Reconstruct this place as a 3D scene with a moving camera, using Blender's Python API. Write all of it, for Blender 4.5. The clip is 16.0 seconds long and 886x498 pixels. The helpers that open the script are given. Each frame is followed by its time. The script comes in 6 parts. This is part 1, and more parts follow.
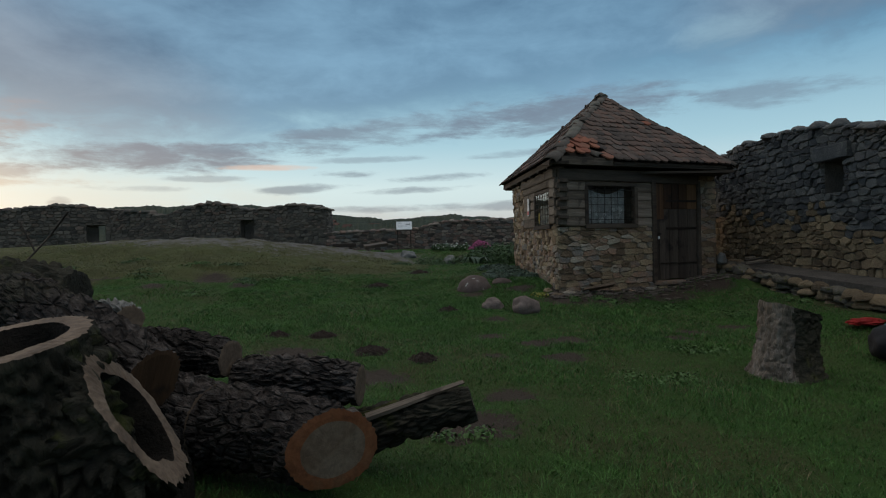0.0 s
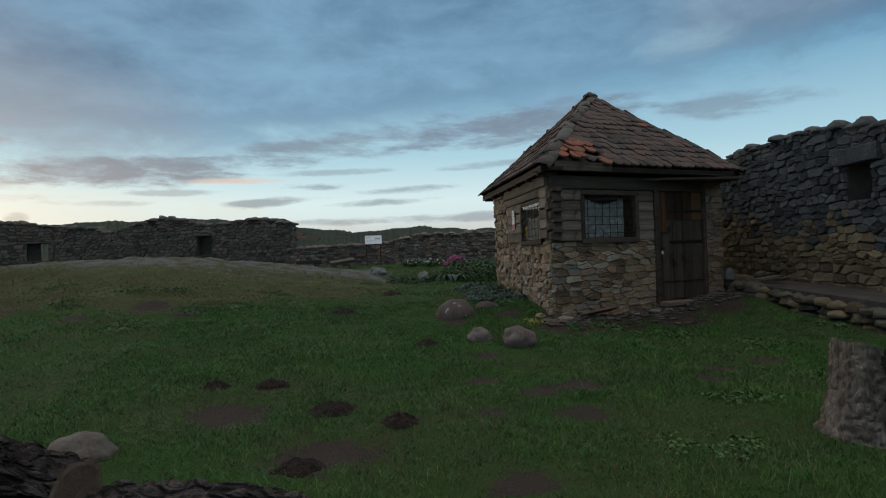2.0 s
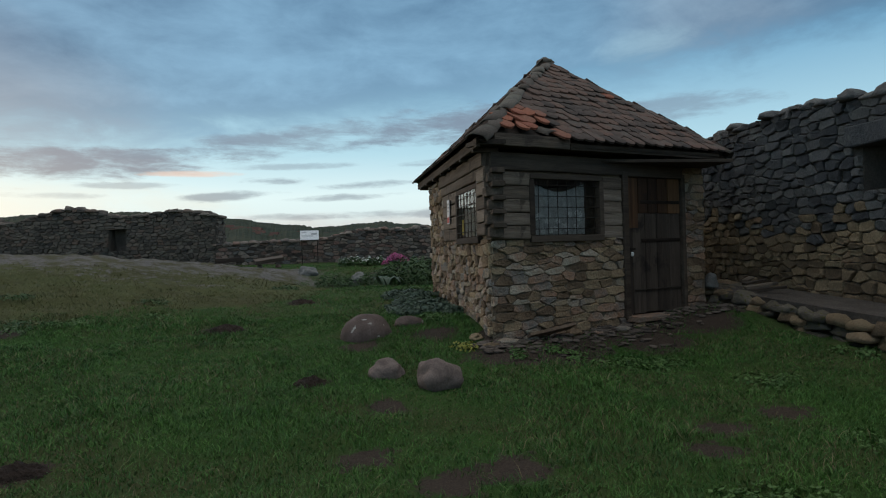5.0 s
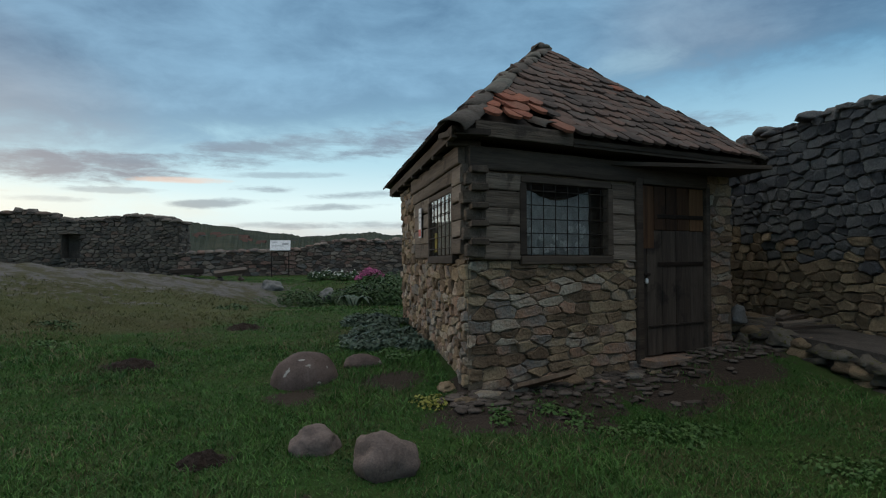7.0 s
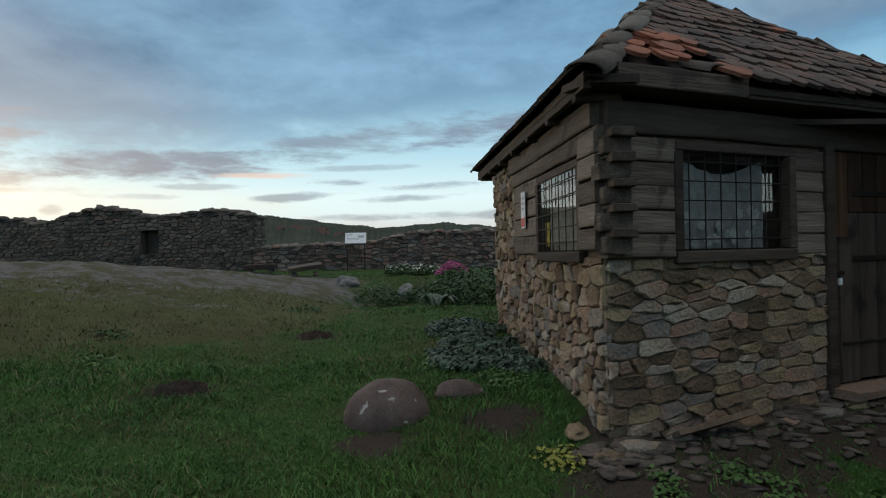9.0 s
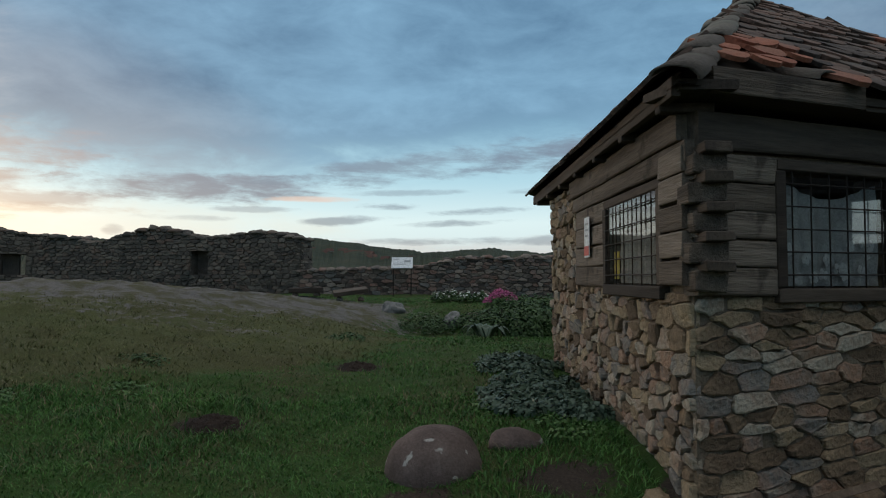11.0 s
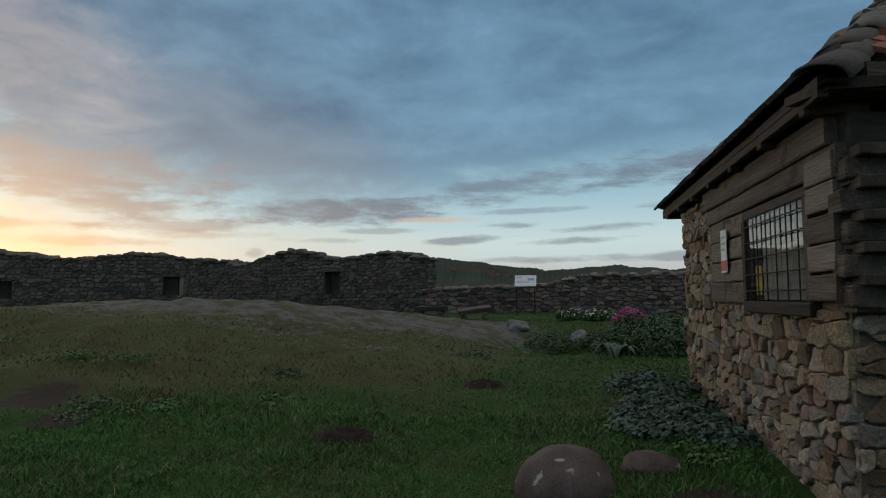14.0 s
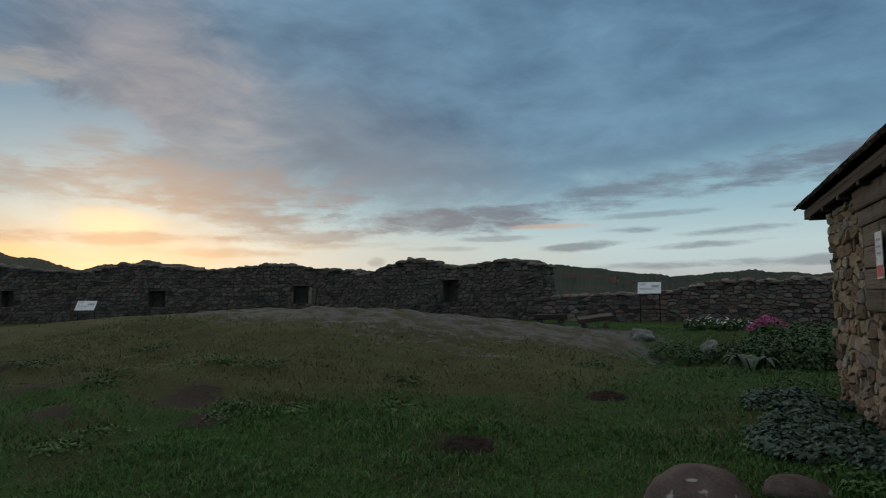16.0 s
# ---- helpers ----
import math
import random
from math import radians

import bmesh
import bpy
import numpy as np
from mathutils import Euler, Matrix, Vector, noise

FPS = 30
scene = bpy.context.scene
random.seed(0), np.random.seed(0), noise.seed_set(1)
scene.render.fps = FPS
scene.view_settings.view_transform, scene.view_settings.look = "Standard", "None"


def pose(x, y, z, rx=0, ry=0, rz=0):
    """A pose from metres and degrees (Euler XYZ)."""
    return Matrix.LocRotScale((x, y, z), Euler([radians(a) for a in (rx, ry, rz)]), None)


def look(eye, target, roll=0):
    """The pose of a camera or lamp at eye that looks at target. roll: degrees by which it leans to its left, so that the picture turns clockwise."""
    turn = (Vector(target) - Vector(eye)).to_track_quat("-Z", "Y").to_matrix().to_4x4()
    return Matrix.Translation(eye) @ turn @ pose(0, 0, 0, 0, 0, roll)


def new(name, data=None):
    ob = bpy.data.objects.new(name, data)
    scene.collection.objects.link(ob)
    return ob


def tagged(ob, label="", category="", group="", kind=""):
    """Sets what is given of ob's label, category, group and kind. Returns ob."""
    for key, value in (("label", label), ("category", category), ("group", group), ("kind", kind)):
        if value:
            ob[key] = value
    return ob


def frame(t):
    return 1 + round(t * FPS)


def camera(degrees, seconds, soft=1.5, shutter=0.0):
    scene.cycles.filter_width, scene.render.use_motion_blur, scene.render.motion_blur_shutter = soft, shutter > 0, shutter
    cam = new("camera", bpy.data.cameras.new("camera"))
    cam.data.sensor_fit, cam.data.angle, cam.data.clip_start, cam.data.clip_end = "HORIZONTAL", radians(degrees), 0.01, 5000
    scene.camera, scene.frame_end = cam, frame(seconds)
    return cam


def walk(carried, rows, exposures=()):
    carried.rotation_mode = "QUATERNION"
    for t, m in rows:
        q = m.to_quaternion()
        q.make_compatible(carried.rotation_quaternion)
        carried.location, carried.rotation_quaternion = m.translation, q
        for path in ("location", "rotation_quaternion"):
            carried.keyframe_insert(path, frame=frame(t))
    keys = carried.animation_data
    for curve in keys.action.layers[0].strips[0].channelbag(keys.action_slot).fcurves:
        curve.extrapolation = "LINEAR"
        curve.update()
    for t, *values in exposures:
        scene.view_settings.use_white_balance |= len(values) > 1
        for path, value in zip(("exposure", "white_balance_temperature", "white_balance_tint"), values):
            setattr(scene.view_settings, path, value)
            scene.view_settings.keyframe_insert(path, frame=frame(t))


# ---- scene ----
cam = camera(70.1, 16.0, soft=1.1)
PATH = [
    (0, (-0.029, -0.694, 1.62), (0.117, 1.301, 1.603), -1.2),
    (0.5, (-0.076, -0.32, 1.638), (0.103, 1.672, 1.626), -1.5),
    (1, (-0.145, 0.041, 1.698), (0.085, 2.028, 1.704), -1.4),
    (1.5, (-0.133, 0.417, 1.71), (0.127, 2.4, 1.728), -1.6),
    (2, (-0.004, 0.812, 1.743), (0.238, 2.797, 1.76), -2.0),
    (2.5, (0.118, 1.205, 1.73), (0.358, 3.191, 1.734), -1.7),
    (3, (0.253, 1.568, 1.747), (0.508, 3.551, 1.742), -1.3),
    (3.5, (0.463, 1.95, 1.729), (0.719, 3.933, 1.709), -1.1),
    (4, (0.62, 2.297, 1.744), (0.876, 4.28, 1.716), -0.6),
    (4.5, (0.755, 2.668, 1.788), (1.065, 4.644, 1.772), -0.8),
    (5, (0.909, 3.007, 1.785), (1.27, 4.974, 1.785), -1.7),
    (5.2, (0.966, 3.134, 1.83), (1.332, 5.101, 1.837), -1.7),
    (7.3, (1.441, 4.869, 1.881), (1.84, 6.828, 1.92), -0.3),
    (7.5, (1.427, 5.041, 1.901), (1.825, 7.0, 1.931), -0.5),
    (8, (1.388, 5.406, 1.903), (1.763, 7.37, 1.913), -1.5),
    (8.5, (1.401, 5.741, 1.931), (1.687, 7.72, 1.958), -1.8),
    (9, (1.378, 6.033, 1.938), (1.545, 8.025, 1.946), -1.2),
    (9.2, (1.343, 6.183, 1.954), (1.501, 8.177, 1.957), -0.9),
    (11.5, (1.345, 6.531, 1.972), (1.313, 8.527, 2.084), 0.1),
    (12, (1.344, 6.526, 1.975), (1.252, 8.52, 2.097), 0.1),
    (12.5, (1.34, 6.516, 1.974), (1.174, 8.505, 2.105), 0.1),
    (13, (1.335, 6.499, 1.97), (1.083, 8.478, 2.109), 0.1),
    (13.5, (1.328, 6.495, 1.963), (1.019, 8.466, 2.107), 0.1),
    (14, (1.325, 6.491, 1.963), (0.965, 8.453, 2.112), -0.3),
    (14.5, (1.323, 6.501, 1.968), (0.904, 8.451, 2.119), -0.5),
    (15, (1.317, 6.502, 1.966), (0.82, 8.433, 2.123), -0.5),
    (15.5, (1.307, 6.506, 1.967), (0.693, 8.402, 2.133), -0.4),
    (16, (1.319, 6.504, 1.976), (0.605, 8.364, 2.151), -0.4),
]
walk(cam, [(t, look(eye, target, roll)) for t, eye, target, roll in PATH], [(0, -0.15), (3.5, 0.02), (9.0, 0.12), (12.5, -0.15), (16.0, -0.5)])

# ---- light ----
SUNSET = Vector((-0.75, 0.66, 0.115)).normalized()
world = bpy.data.worlds.new("dusk_sky")
scene.world = world
world.use_nodes = True


class Nodes:
    """Short hand for building a node tree."""

    def __init__(self, tree):
        self.tree = tree
        tree.nodes.clear()

    def add(self, kind, inputs=(), **props):
        n = self.tree.nodes.new(kind)
        for k, v in props.items():
            if k == "operation":
                n.operation = v
            elif k == "blend_type":
                n.blend_type = v
            elif k == "data_type":
                n.data_type = v
            elif k == "noise_type":
                n.noise_type = v
            elif k == "feature":
                n.feature = v
            elif k == "attribute_name":
                n.attribute_name = v
            elif k == "sky_type":
                n.sky_type = v
            elif k == "wave_type":
                n.wave_type = v
        for k, v in dict(inputs).items():
            sock = n.inputs[k]
            if isinstance(v, bpy.types.NodeSocket):
                self.tree.links.new(v, sock)
            else:
                sock.default_value = v
        return n

    def math(self, op, a, b=0.0, c=0.0):
        return self.add("ShaderNodeMath", {0: a, 1: b, 2: c}, operation=op).outputs[0]

    def mix(self, f, a, b, blend="MIX"):
        n = self.add("ShaderNodeMix", {}, data_type="RGBA", blend_type=blend)
        for sock, v in ((n.inputs[0], f), (n.inputs[6], a), (n.inputs[7], b)):
            if isinstance(v, bpy.types.NodeSocket):
                self.tree.links.new(v, sock)
            else:
                sock.default_value = v if not isinstance(v, tuple) or len(v) == 4 else (*v, 1)
        return n.outputs[2]

    def ramp(self, f, stops):
        n = self.add("ShaderNodeValToRGB", {0: f})
        e = n.color_ramp.elements
        while len(e) < len(stops):
            e.new(0.5)
        for el, (p, c) in zip(e, stops):
            el.position = p
            el.color = (*c, 1) if isinstance(c, tuple) else (c, c, c, 1)
        return n.outputs[0]

    def noise(self, vec, scale, detail=4.0, rough=0.55, distort=0.0):
        return self.add("ShaderNodeTexNoise", {"Vector": vec, "Scale": scale, "Detail": detail, "Roughness": rough, "Distortion": distort}).outputs[0]


def build_sky():
    n = Nodes(world.node_tree)
    way = n.add("ShaderNodeTexCoord").outputs["Generated"]
    sep = n.add("ShaderNodeSeparateXYZ", {0: way})
    up = n.math("MAXIMUM", sep.outputs[2], 0.0)
    az = n.math("MULTIPLY", n.math("ARCTAN2", sep.outputs[0], sep.outputs[1]), 57.2958)
    el = n.math("MULTIPLY", n.math("ARCSINE", sep.outputs[2]), 57.2958)
    sky = n.add("ShaderNodeTexSky", sky_type="NISHITA")
    sky.sun_disc = False
    sky.sun_elevation = radians(4)
    sky.sun_rotation = math.atan2(SUNSET.x, SUNSET.y)

    def texture(stretch, scale, detail, rough, distort):
        v = n.add("ShaderNodeMapping", {"Vector": way, "Scale": stretch}).outputs[0]
        return n.math("SUBTRACT", n.noise(v, scale, detail, rough, distort), 0.5)

    wisp = texture((1, 1, 5.0), 11.0, 9.0, 0.66, 0.25)
    billow = texture((1, 1, 2.4), 8.0, 9.0, 0.62, 0.3)
    broad = texture((1, 1, 2.6), 2.3, 6.0, 0.55, 0.3)

    def bank(a0, e0, ha, he, tilt, tex, rag, edge):
        """Share of cloud in a bank round a bearing and height, with a torn outline."""
        da = n.math("SUBTRACT", az, a0)
        de = n.math("SUBTRACT", n.math("SUBTRACT", el, e0), n.math("MULTIPLY", da, tilt))
        d = n.math("ADD", n.math("POWER", n.math("ABSOLUTE", n.math("DIVIDE", da, ha)), 2.0), n.math("POWER", n.math("ABSOLUTE", n.math("DIVIDE", de, he)), 2.0))
        m = n.math("ADD", n.math("SUBTRACT", 1.0, d), n.math("MULTIPLY", tex, rag))
        f = n.add("ShaderNodeMapRange", {"Value": m, "From Min": 0.0, "From Max": edge})
        f.interpolation_type = "SMOOTHSTEP"
        return f.outputs[0]

    # clear air: pale at the horizon, blue above, warm round the sunset
    col = n.ramp(up, [(0.0, (0.50, 0.60, 0.66)), (0.04, (0.66, 0.82, 0.88)), (0.085, (0.72, 0.90, 0.95)), (0.15, (0.44, 0.70, 0.83)), (0.28, (0.17, 0.40, 0.61)), (0.5, (0.14, 0.33, 0.54)), (1.0, (0.30, 0.42, 0.55))])
    for a0, e0, ha, he, colour, amount in (
            (-28, 4.4, 24, 2.6, (0.76, 0.76, 0.70), 0.5), (-50, 4.6, 16, 4.0, (0.46, 0.43, 0.40), 0.7),
            (-49, 6.7, 5.0, 1.5, (1.05, 0.92, 0.68), 0.75), (-58, 4.4, 7.0, 1.5, (0.85, 0.62, 0.36), 0.75), (4, 2.2, 30, 1.6, (0.60, 0.52, 0.52), 0.45)):
        col = n.mix(n.math("MULTIPLY", bank(a0, e0, ha, he, 0.0, billow, 2.0, 1.2), amount), col, colour)
    # the high layer: blue-grey, mauve where it faces the sunset
    rim = n.math("MULTIPLY_ADD", n.math("MINIMUM", n.math("MAXIMUM", n.math("ADD", az, 16.0), 0.0), 40.0), 0.12, 8.9)
    depth = n.math("ADD", n.math("SUBTRACT", el, rim), n.math("ADD", n.math("MULTIPLY", billow, 9.0), n.math("MULTIPLY", broad, 7.0)))
    cover = n.add("ShaderNodeMapRange", {"Value": depth, "From Min": -2.0, "From Max": 3.5})
    cover.interpolation_type = "SMOOTHSTEP"
    cover = n.math("SUBTRACT", cover.outputs[0], n.math("MULTIPLY", bank(-55, 13.5, 12, 4.5, -0.1, billow, 2.6, 0.7), 0.85))
    cover = n.math("MAXIMUM", cover, 0.0)
    tone = n.ramp(n.math("ADD", n.math("ADD", n.math("MULTIPLY", broad, 1.3), n.math("MULTIPLY", billow, 0.9)), 0.5), [(0.22, 0.0), (0.78, 1.0)])
    layer = n.mix(tone, (0.072, 0.166, 0.296), (0.220, 0.415, 0.605))
    mauve = bank(-26, 13, 16, 7.5, -0.3, broad, 1.6, 1.3)
    layer = n.mix(n.math("MULTIPLY", mauve, 0.75), layer, n.mix(tone, (0.150, 0.185, 0.275), (0.265, 0.285, 0.355)))
    mauve = bank(-46, 20, 13, 8.5, -0.4, billow, 2.0, 1.3)
    layer = n.mix(n.math("MULTIPLY", mauve, 0.8), layer, n.mix(tone, (0.30, 0.30, 0.37), (0.60, 0.53, 0.52)))
    mauve = bank(36, 18, 13, 8.0, 0.0, broad, 1.6, 1.3)
    layer = n.mix(n.math("MULTIPLY", mauve, 0.6), layer, n.mix(tone, (0.20, 0.245, 0.335), (0.36, 0.40, 0.46)))
    col = n.mix(n.math("MULTIPLY", cover, 0.90), col, layer)
    col = n.mix(n.math("MULTIPLY", bank(29, 16.6, 5.0, 1.6, 0.1, billow, 3.2, 1.8), 0.5), col, (0.36, 0.56, 0.68))
    torn = n.math("ADD", n.math("MULTIPLY", wisp, 1.0), n.math("MULTIPLY", billow, 0.5))
    # long low cloud bars, darker than the air behind them
    slate, ash = (0.185, 0.245, 0.345), (0.29, 0.285, 0.35)
    for a0, e0, ha, he, tilt, colour, amount in (
            (-19.5, 7.7, 13, 1.6, 0.03, (0.195, 0.225, 0.315), 0.95), (1.0, 10.3, 16, 1.5, 0.13, slate, 0.8), (16, 11.2, 12, 2.1, 0.06, slate, 0.88), (31, 11.5, 8, 1.2, -0.03, slate, 0.6),
            (-12, 8.8, 6, 0.5, 0.12, slate, 0.7), (4.0, 6.0, 5, 0.42, 0.04, slate, 0.75), (1.7, 4.9, 6.5, 0.36, 0.03, slate, 0.7), (-4.3, 6.4, 3, 0.42, 0.0, slate, 0.75), (-8.0, 5.1, 4.5, 0.5, 0.06, slate, 0.75),
            (8.0, 3.3, 12, 0.5, 0.0, slate, 0.6), (15, 5.3, 5, 0.34, 0.03, slate, 0.6), (23, 6.8, 5, 0.4, 0.0, slate, 0.6), (-27, 3.9, 0.9, 0.6, 0.0, slate, 0.5), (-3, 7.6, 7, 0.35, 0.03, slate, 0.5), (-16, 5.9, 4, 0.3, 0.02, slate, 0.5), (12, 8.0, 7, 0.4, 0.05, slate, 0.5), (-22, 5.0, 5, 0.3, 0.0, slate, 0.45), (-3, 3.2, 6, 0.35, 0.0, slate, 0.5), (-31, 5.3, 8, 0.5, 0.02, (0.50, 0.45, 0.44), 0.7),
            (-43, 10.5, 17, 2.8, -0.02, (0.315, 0.305, 0.365), 0.9), (-33, 6.0, 8, 0.8, 0.02, ash, 0.65), (-37, 7.3, 6, 1.1, 0.0, ash, 0.85), (-40, 4.6, 7, 0.5, 0.0, (0.42, 0.38, 0.38), 0.7), (-50, 5.5, 13, 0.65, 0.02, ash, 0.85), (-42, 8.8, 9, 1.2, -0.05, ash, 0.7), (-55, 9.5, 9, 1.8, 0.0, (0.27, 0.33, 0.42), 0.75), (-50, 13.2, 2.5, 1.5, 0.0, (0.25, 0.33, 0.42), 0.7), (-57, 17.5, 5, 1.6, 0.1, (0.50, 0.48, 0.47), 0.6)):
        col = n.mix(n.math("MULTIPLY", bank(a0, e0, ha, he, tilt, torn, 3.4, 1.25), amount), col, colour)
    col = n.mix(n.math("MULTIPLY", bank(-11, 6.9, 4.5, 0.35, 0.02, wisp, 3.0, 1.0), 0.7), col, (0.80, 0.58, 0.50))
    col = n.mix(0.03, col, sky.outputs[0])
    # overcast zenith, out of view, made brighter and neutral to lift the land
    dome = n.ramp(up, [(0.46, 0.0), (0.80, 1.0)])
    col = n.mix(dome, col, (0.95, 0.95, 0.94))
    ground = n.ramp(sep.outputs[2], [(0.0, 0.0), (0.01, 1.0)])
    col = n.mix(ground, (0.05, 0.06, 0.05), col)
    bg = n.add("ShaderNodeBackground", {"Color": col, "Strength": SKY})
    n.tree.links.new(bg.outputs[0], n.add("ShaderNodeOutputWorld").inputs[0])


SKY = 0.92
build_sky()
sun = new("sunset_light", bpy.data.lights.new("sunset_light", "SUN"))
sun.data.energy, sun.data.angle, sun.data.color = 0.9, radians(25), (1.0, 0.78, 0.58)
sun.matrix_world = look(SUNSET * 50, (0, 0, 0))


# ---- materials ----
def material(name, tones, scale=3.0, fine=40.0, rough=0.9, bump=0.4, dist=0.02, spread=0.0, tint=None, stretch=(1, 1, 1), metal=0.0, crack=0.0, spots=None, generated=False):
    """A weathered surface: tones are picked by broad noise and by chance per piece, with fine grain and relief."""
    m = bpy.data.materials.new(name)
    m.use_nodes = True
    n = Nodes(m.node_tree)
    place = n.add("ShaderNodeTexCoord").outputs["Object"]
    geo = n.add("ShaderNodeNewGeometry")
    info = n.add("ShaderNodeObjectInfo")
    chance = n.math("FRACT", n.math("ADD", n.math("MULTIPLY", info.outputs["Random"], 7.13), geo.outputs["Random Per Island"]))
    vec = n.add("ShaderNodeMapping", {"Vector": place, "Scale": stretch}).outputs[0]
    broad = n.noise(vec, scale, 5.0, 0.6, 0.6)
    grain = n.noise(vec, fine, 5.0, 0.65)
    pick = n.math("ADD", n.math("MULTIPLY", broad, 1.0 - spread), n.math("MULTIPLY", chance, spread))
    pick = n.math("MULTIPLY_ADD", n.math("SUBTRACT", pick, 0.5), 1.5 if spread < 0.5 else 1.15, 0.5)
    k = len(tones) - 1
    col = n.ramp(pick, [(0.12 + 0.76 * i / k, c) for i, c in enumerate(tones)])
    col = n.mix(0.75, col, n.ramp(grain, [(0.25, 0.45), (0.6, 1.0), (0.8, 1.25)]), "MULTIPLY")
    if tint:
        colour, amount, size = tint
        patch = n.ramp(n.noise(place, size, 4.0, 0.6, 0.4), [(0.56, 0.0), (0.66, amount)])
        col = n.mix(patch, col, colour)
    if spots:
        colour, amount, size = spots
        speck = n.ramp(n.noise(place, size, 3.0, 0.5, 0.2), [(0.66, 0.0), (0.70, amount)])
        col = n.mix(speck, col, colour)
    height = n.math("ADD", grain, n.math("MULTIPLY", broad, 1.2))
    if crack:
        vor = n.add("ShaderNodeTexVoronoi", {"Vector": vec, "Scale": crack}, feature="DISTANCE_TO_EDGE").outputs["Distance"]
        edge = n.ramp(vor, [(0.0, 0.0), (0.12, 1.0)])
        height = n.math("ADD", height, n.math("MULTIPLY", edge, 1.2))
        col = n.mix(n.math("MULTIPLY", n.math("SUBTRACT", 1.0, edge), 0.6), col, (0.02, 0.017, 0.014))
    b = n.add("ShaderNodeBump", {"Strength": bump, "Distance": dist, "Height": height}).outputs[0]
    p = n.add("ShaderNodeBsdfPrincipled", {"Base Color": col, "Roughness": rough, "Metallic": metal, "Normal": b, "Specular IOR Level": 0.25})
    n.tree.links.new(p.outputs[0], n.add("ShaderNodeOutputMaterial").inputs[0])
    return m


def ground_material():
    m = bpy.data.materials.new("turf_soil_rock")
    m.use_nodes = True
    n = Nodes(m.node_tree)
    place = n.add("ShaderNodeTexCoord").outputs["Object"]
    rock = n.add("ShaderNodeAttribute", attribute_name="rock").outputs["Fac"]
    bare = n.add("ShaderNodeAttribute", attribute_name="bare").outputs["Fac"]
    a, b, c = n.noise(place, 0.9, 6, 0.65, 0.5), n.noise(place, 7.0, 6, 0.7), n.noise(place, 60.0, 5, 0.7)
    turf = n.mix(b, (0.016, 0.050, 0.010), (0.058, 0.112, 0.023))
    dry = n.add("ShaderNodeAttribute", attribute_name="dry").outputs["Fac"]
    worn = n.mix(n.noise(place, 3.2, 6, 0.7, 0.5), (0.042, 0.056, 0.017), (0.140, 0.132, 0.058))
    dr = n.ramp(n.math("ADD", dry, n.math("MULTIPLY", n.math("SUBTRACT", a, 0.5), 1.6)), [(0.30, 0.0), (0.60, 0.9)])
    turf = n.mix(dr, turf, worn)
    turf = n.mix(n.ramp(a, [(0.40, 0.0), (0.66, 0.75)]), turf, (0.066, 0.060, 0.026))
    soil = n.mix(c, (0.026, 0.019, 0.015), (0.090, 0.068, 0.053))
    stone = n.mix(n.noise(place, 9.0, 8, 0.75, 0.8), (0.05, 0.046, 0.042), (0.26, 0.238, 0.226))
    stone = n.mix(n.ramp(n.noise(place, 2.2, 5, 0.6), [(0.44, 0.0), (0.58, 0.85)]), stone, (0.080, 0.076, 0.034))
    rk = n.ramp(n.math("ADD", rock, n.math("MULTIPLY", n.math("SUBTRACT", b, 0.5), 1.9)), [(0.42, 0.0), (0.62, 1.0)])
    br = n.ramp(n.math("ADD", bare, n.math("MULTIPLY", n.math("SUBTRACT", b, 0.5), 1.8)), [(0.42, 0.0), (0.62, 1.0)])
    col = n.mix(br, n.mix(rk, turf, stone), soil)
    col = n.mix(0.6, col, n.ramp(c, [(0.3, 0.5), (0.7, 1.2)]), "MULTIPLY")
    bm = n.add("ShaderNodeBump", {"Strength": 0.7, "Distance": 0.04, "Height": n.math("ADD", c, n.math("MULTIPLY", b, 2.0))}).outputs[0]
    p = n.add("ShaderNodeBsdfPrincipled", {"Base Color": col, "Roughness": 0.95, "Normal": bm, "Specular IOR Level": 0.15})
    n.tree.links.new(p.outputs[0], n.add("ShaderNodeOutputMaterial").inputs[0])
    return m


def leaf_material(name, dark, light, gloss=0.6):
    m = bpy.data.materials.new(name)
    m.use_nodes = True
    n = Nodes(m.node_tree)
    geo = n.add("ShaderNodeNewGeometry")
    place = n.add("ShaderNodeTexCoord").outputs["Object"]
    f = n.math("ADD", n.math("MULTIPLY", geo.outputs["Random Per Island"], 0.45), n.math("MULTIPLY", n.ramp(n.noise(place, 1.3, 5, 0.65), [(0.36, 0.0), (0.64, 1.0)]), 0.30))
    f = n.math("ADD", f, n.math("MULTIPLY", n.ramp(n.noise(place, 6.5, 4, 0.6), [(0.38, 0.0), (0.62, 1.0)]), 0.32))
    col = n.mix(f, dark, light)
    p = n.add("ShaderNodeBsdfPrincipled", {"Base Color": col, "Roughness": gloss, "Specular IOR Level": 0.25})
    n.tree.links.new(p.outputs[0], n.add("ShaderNodeOutputMaterial").inputs[0])
    return m


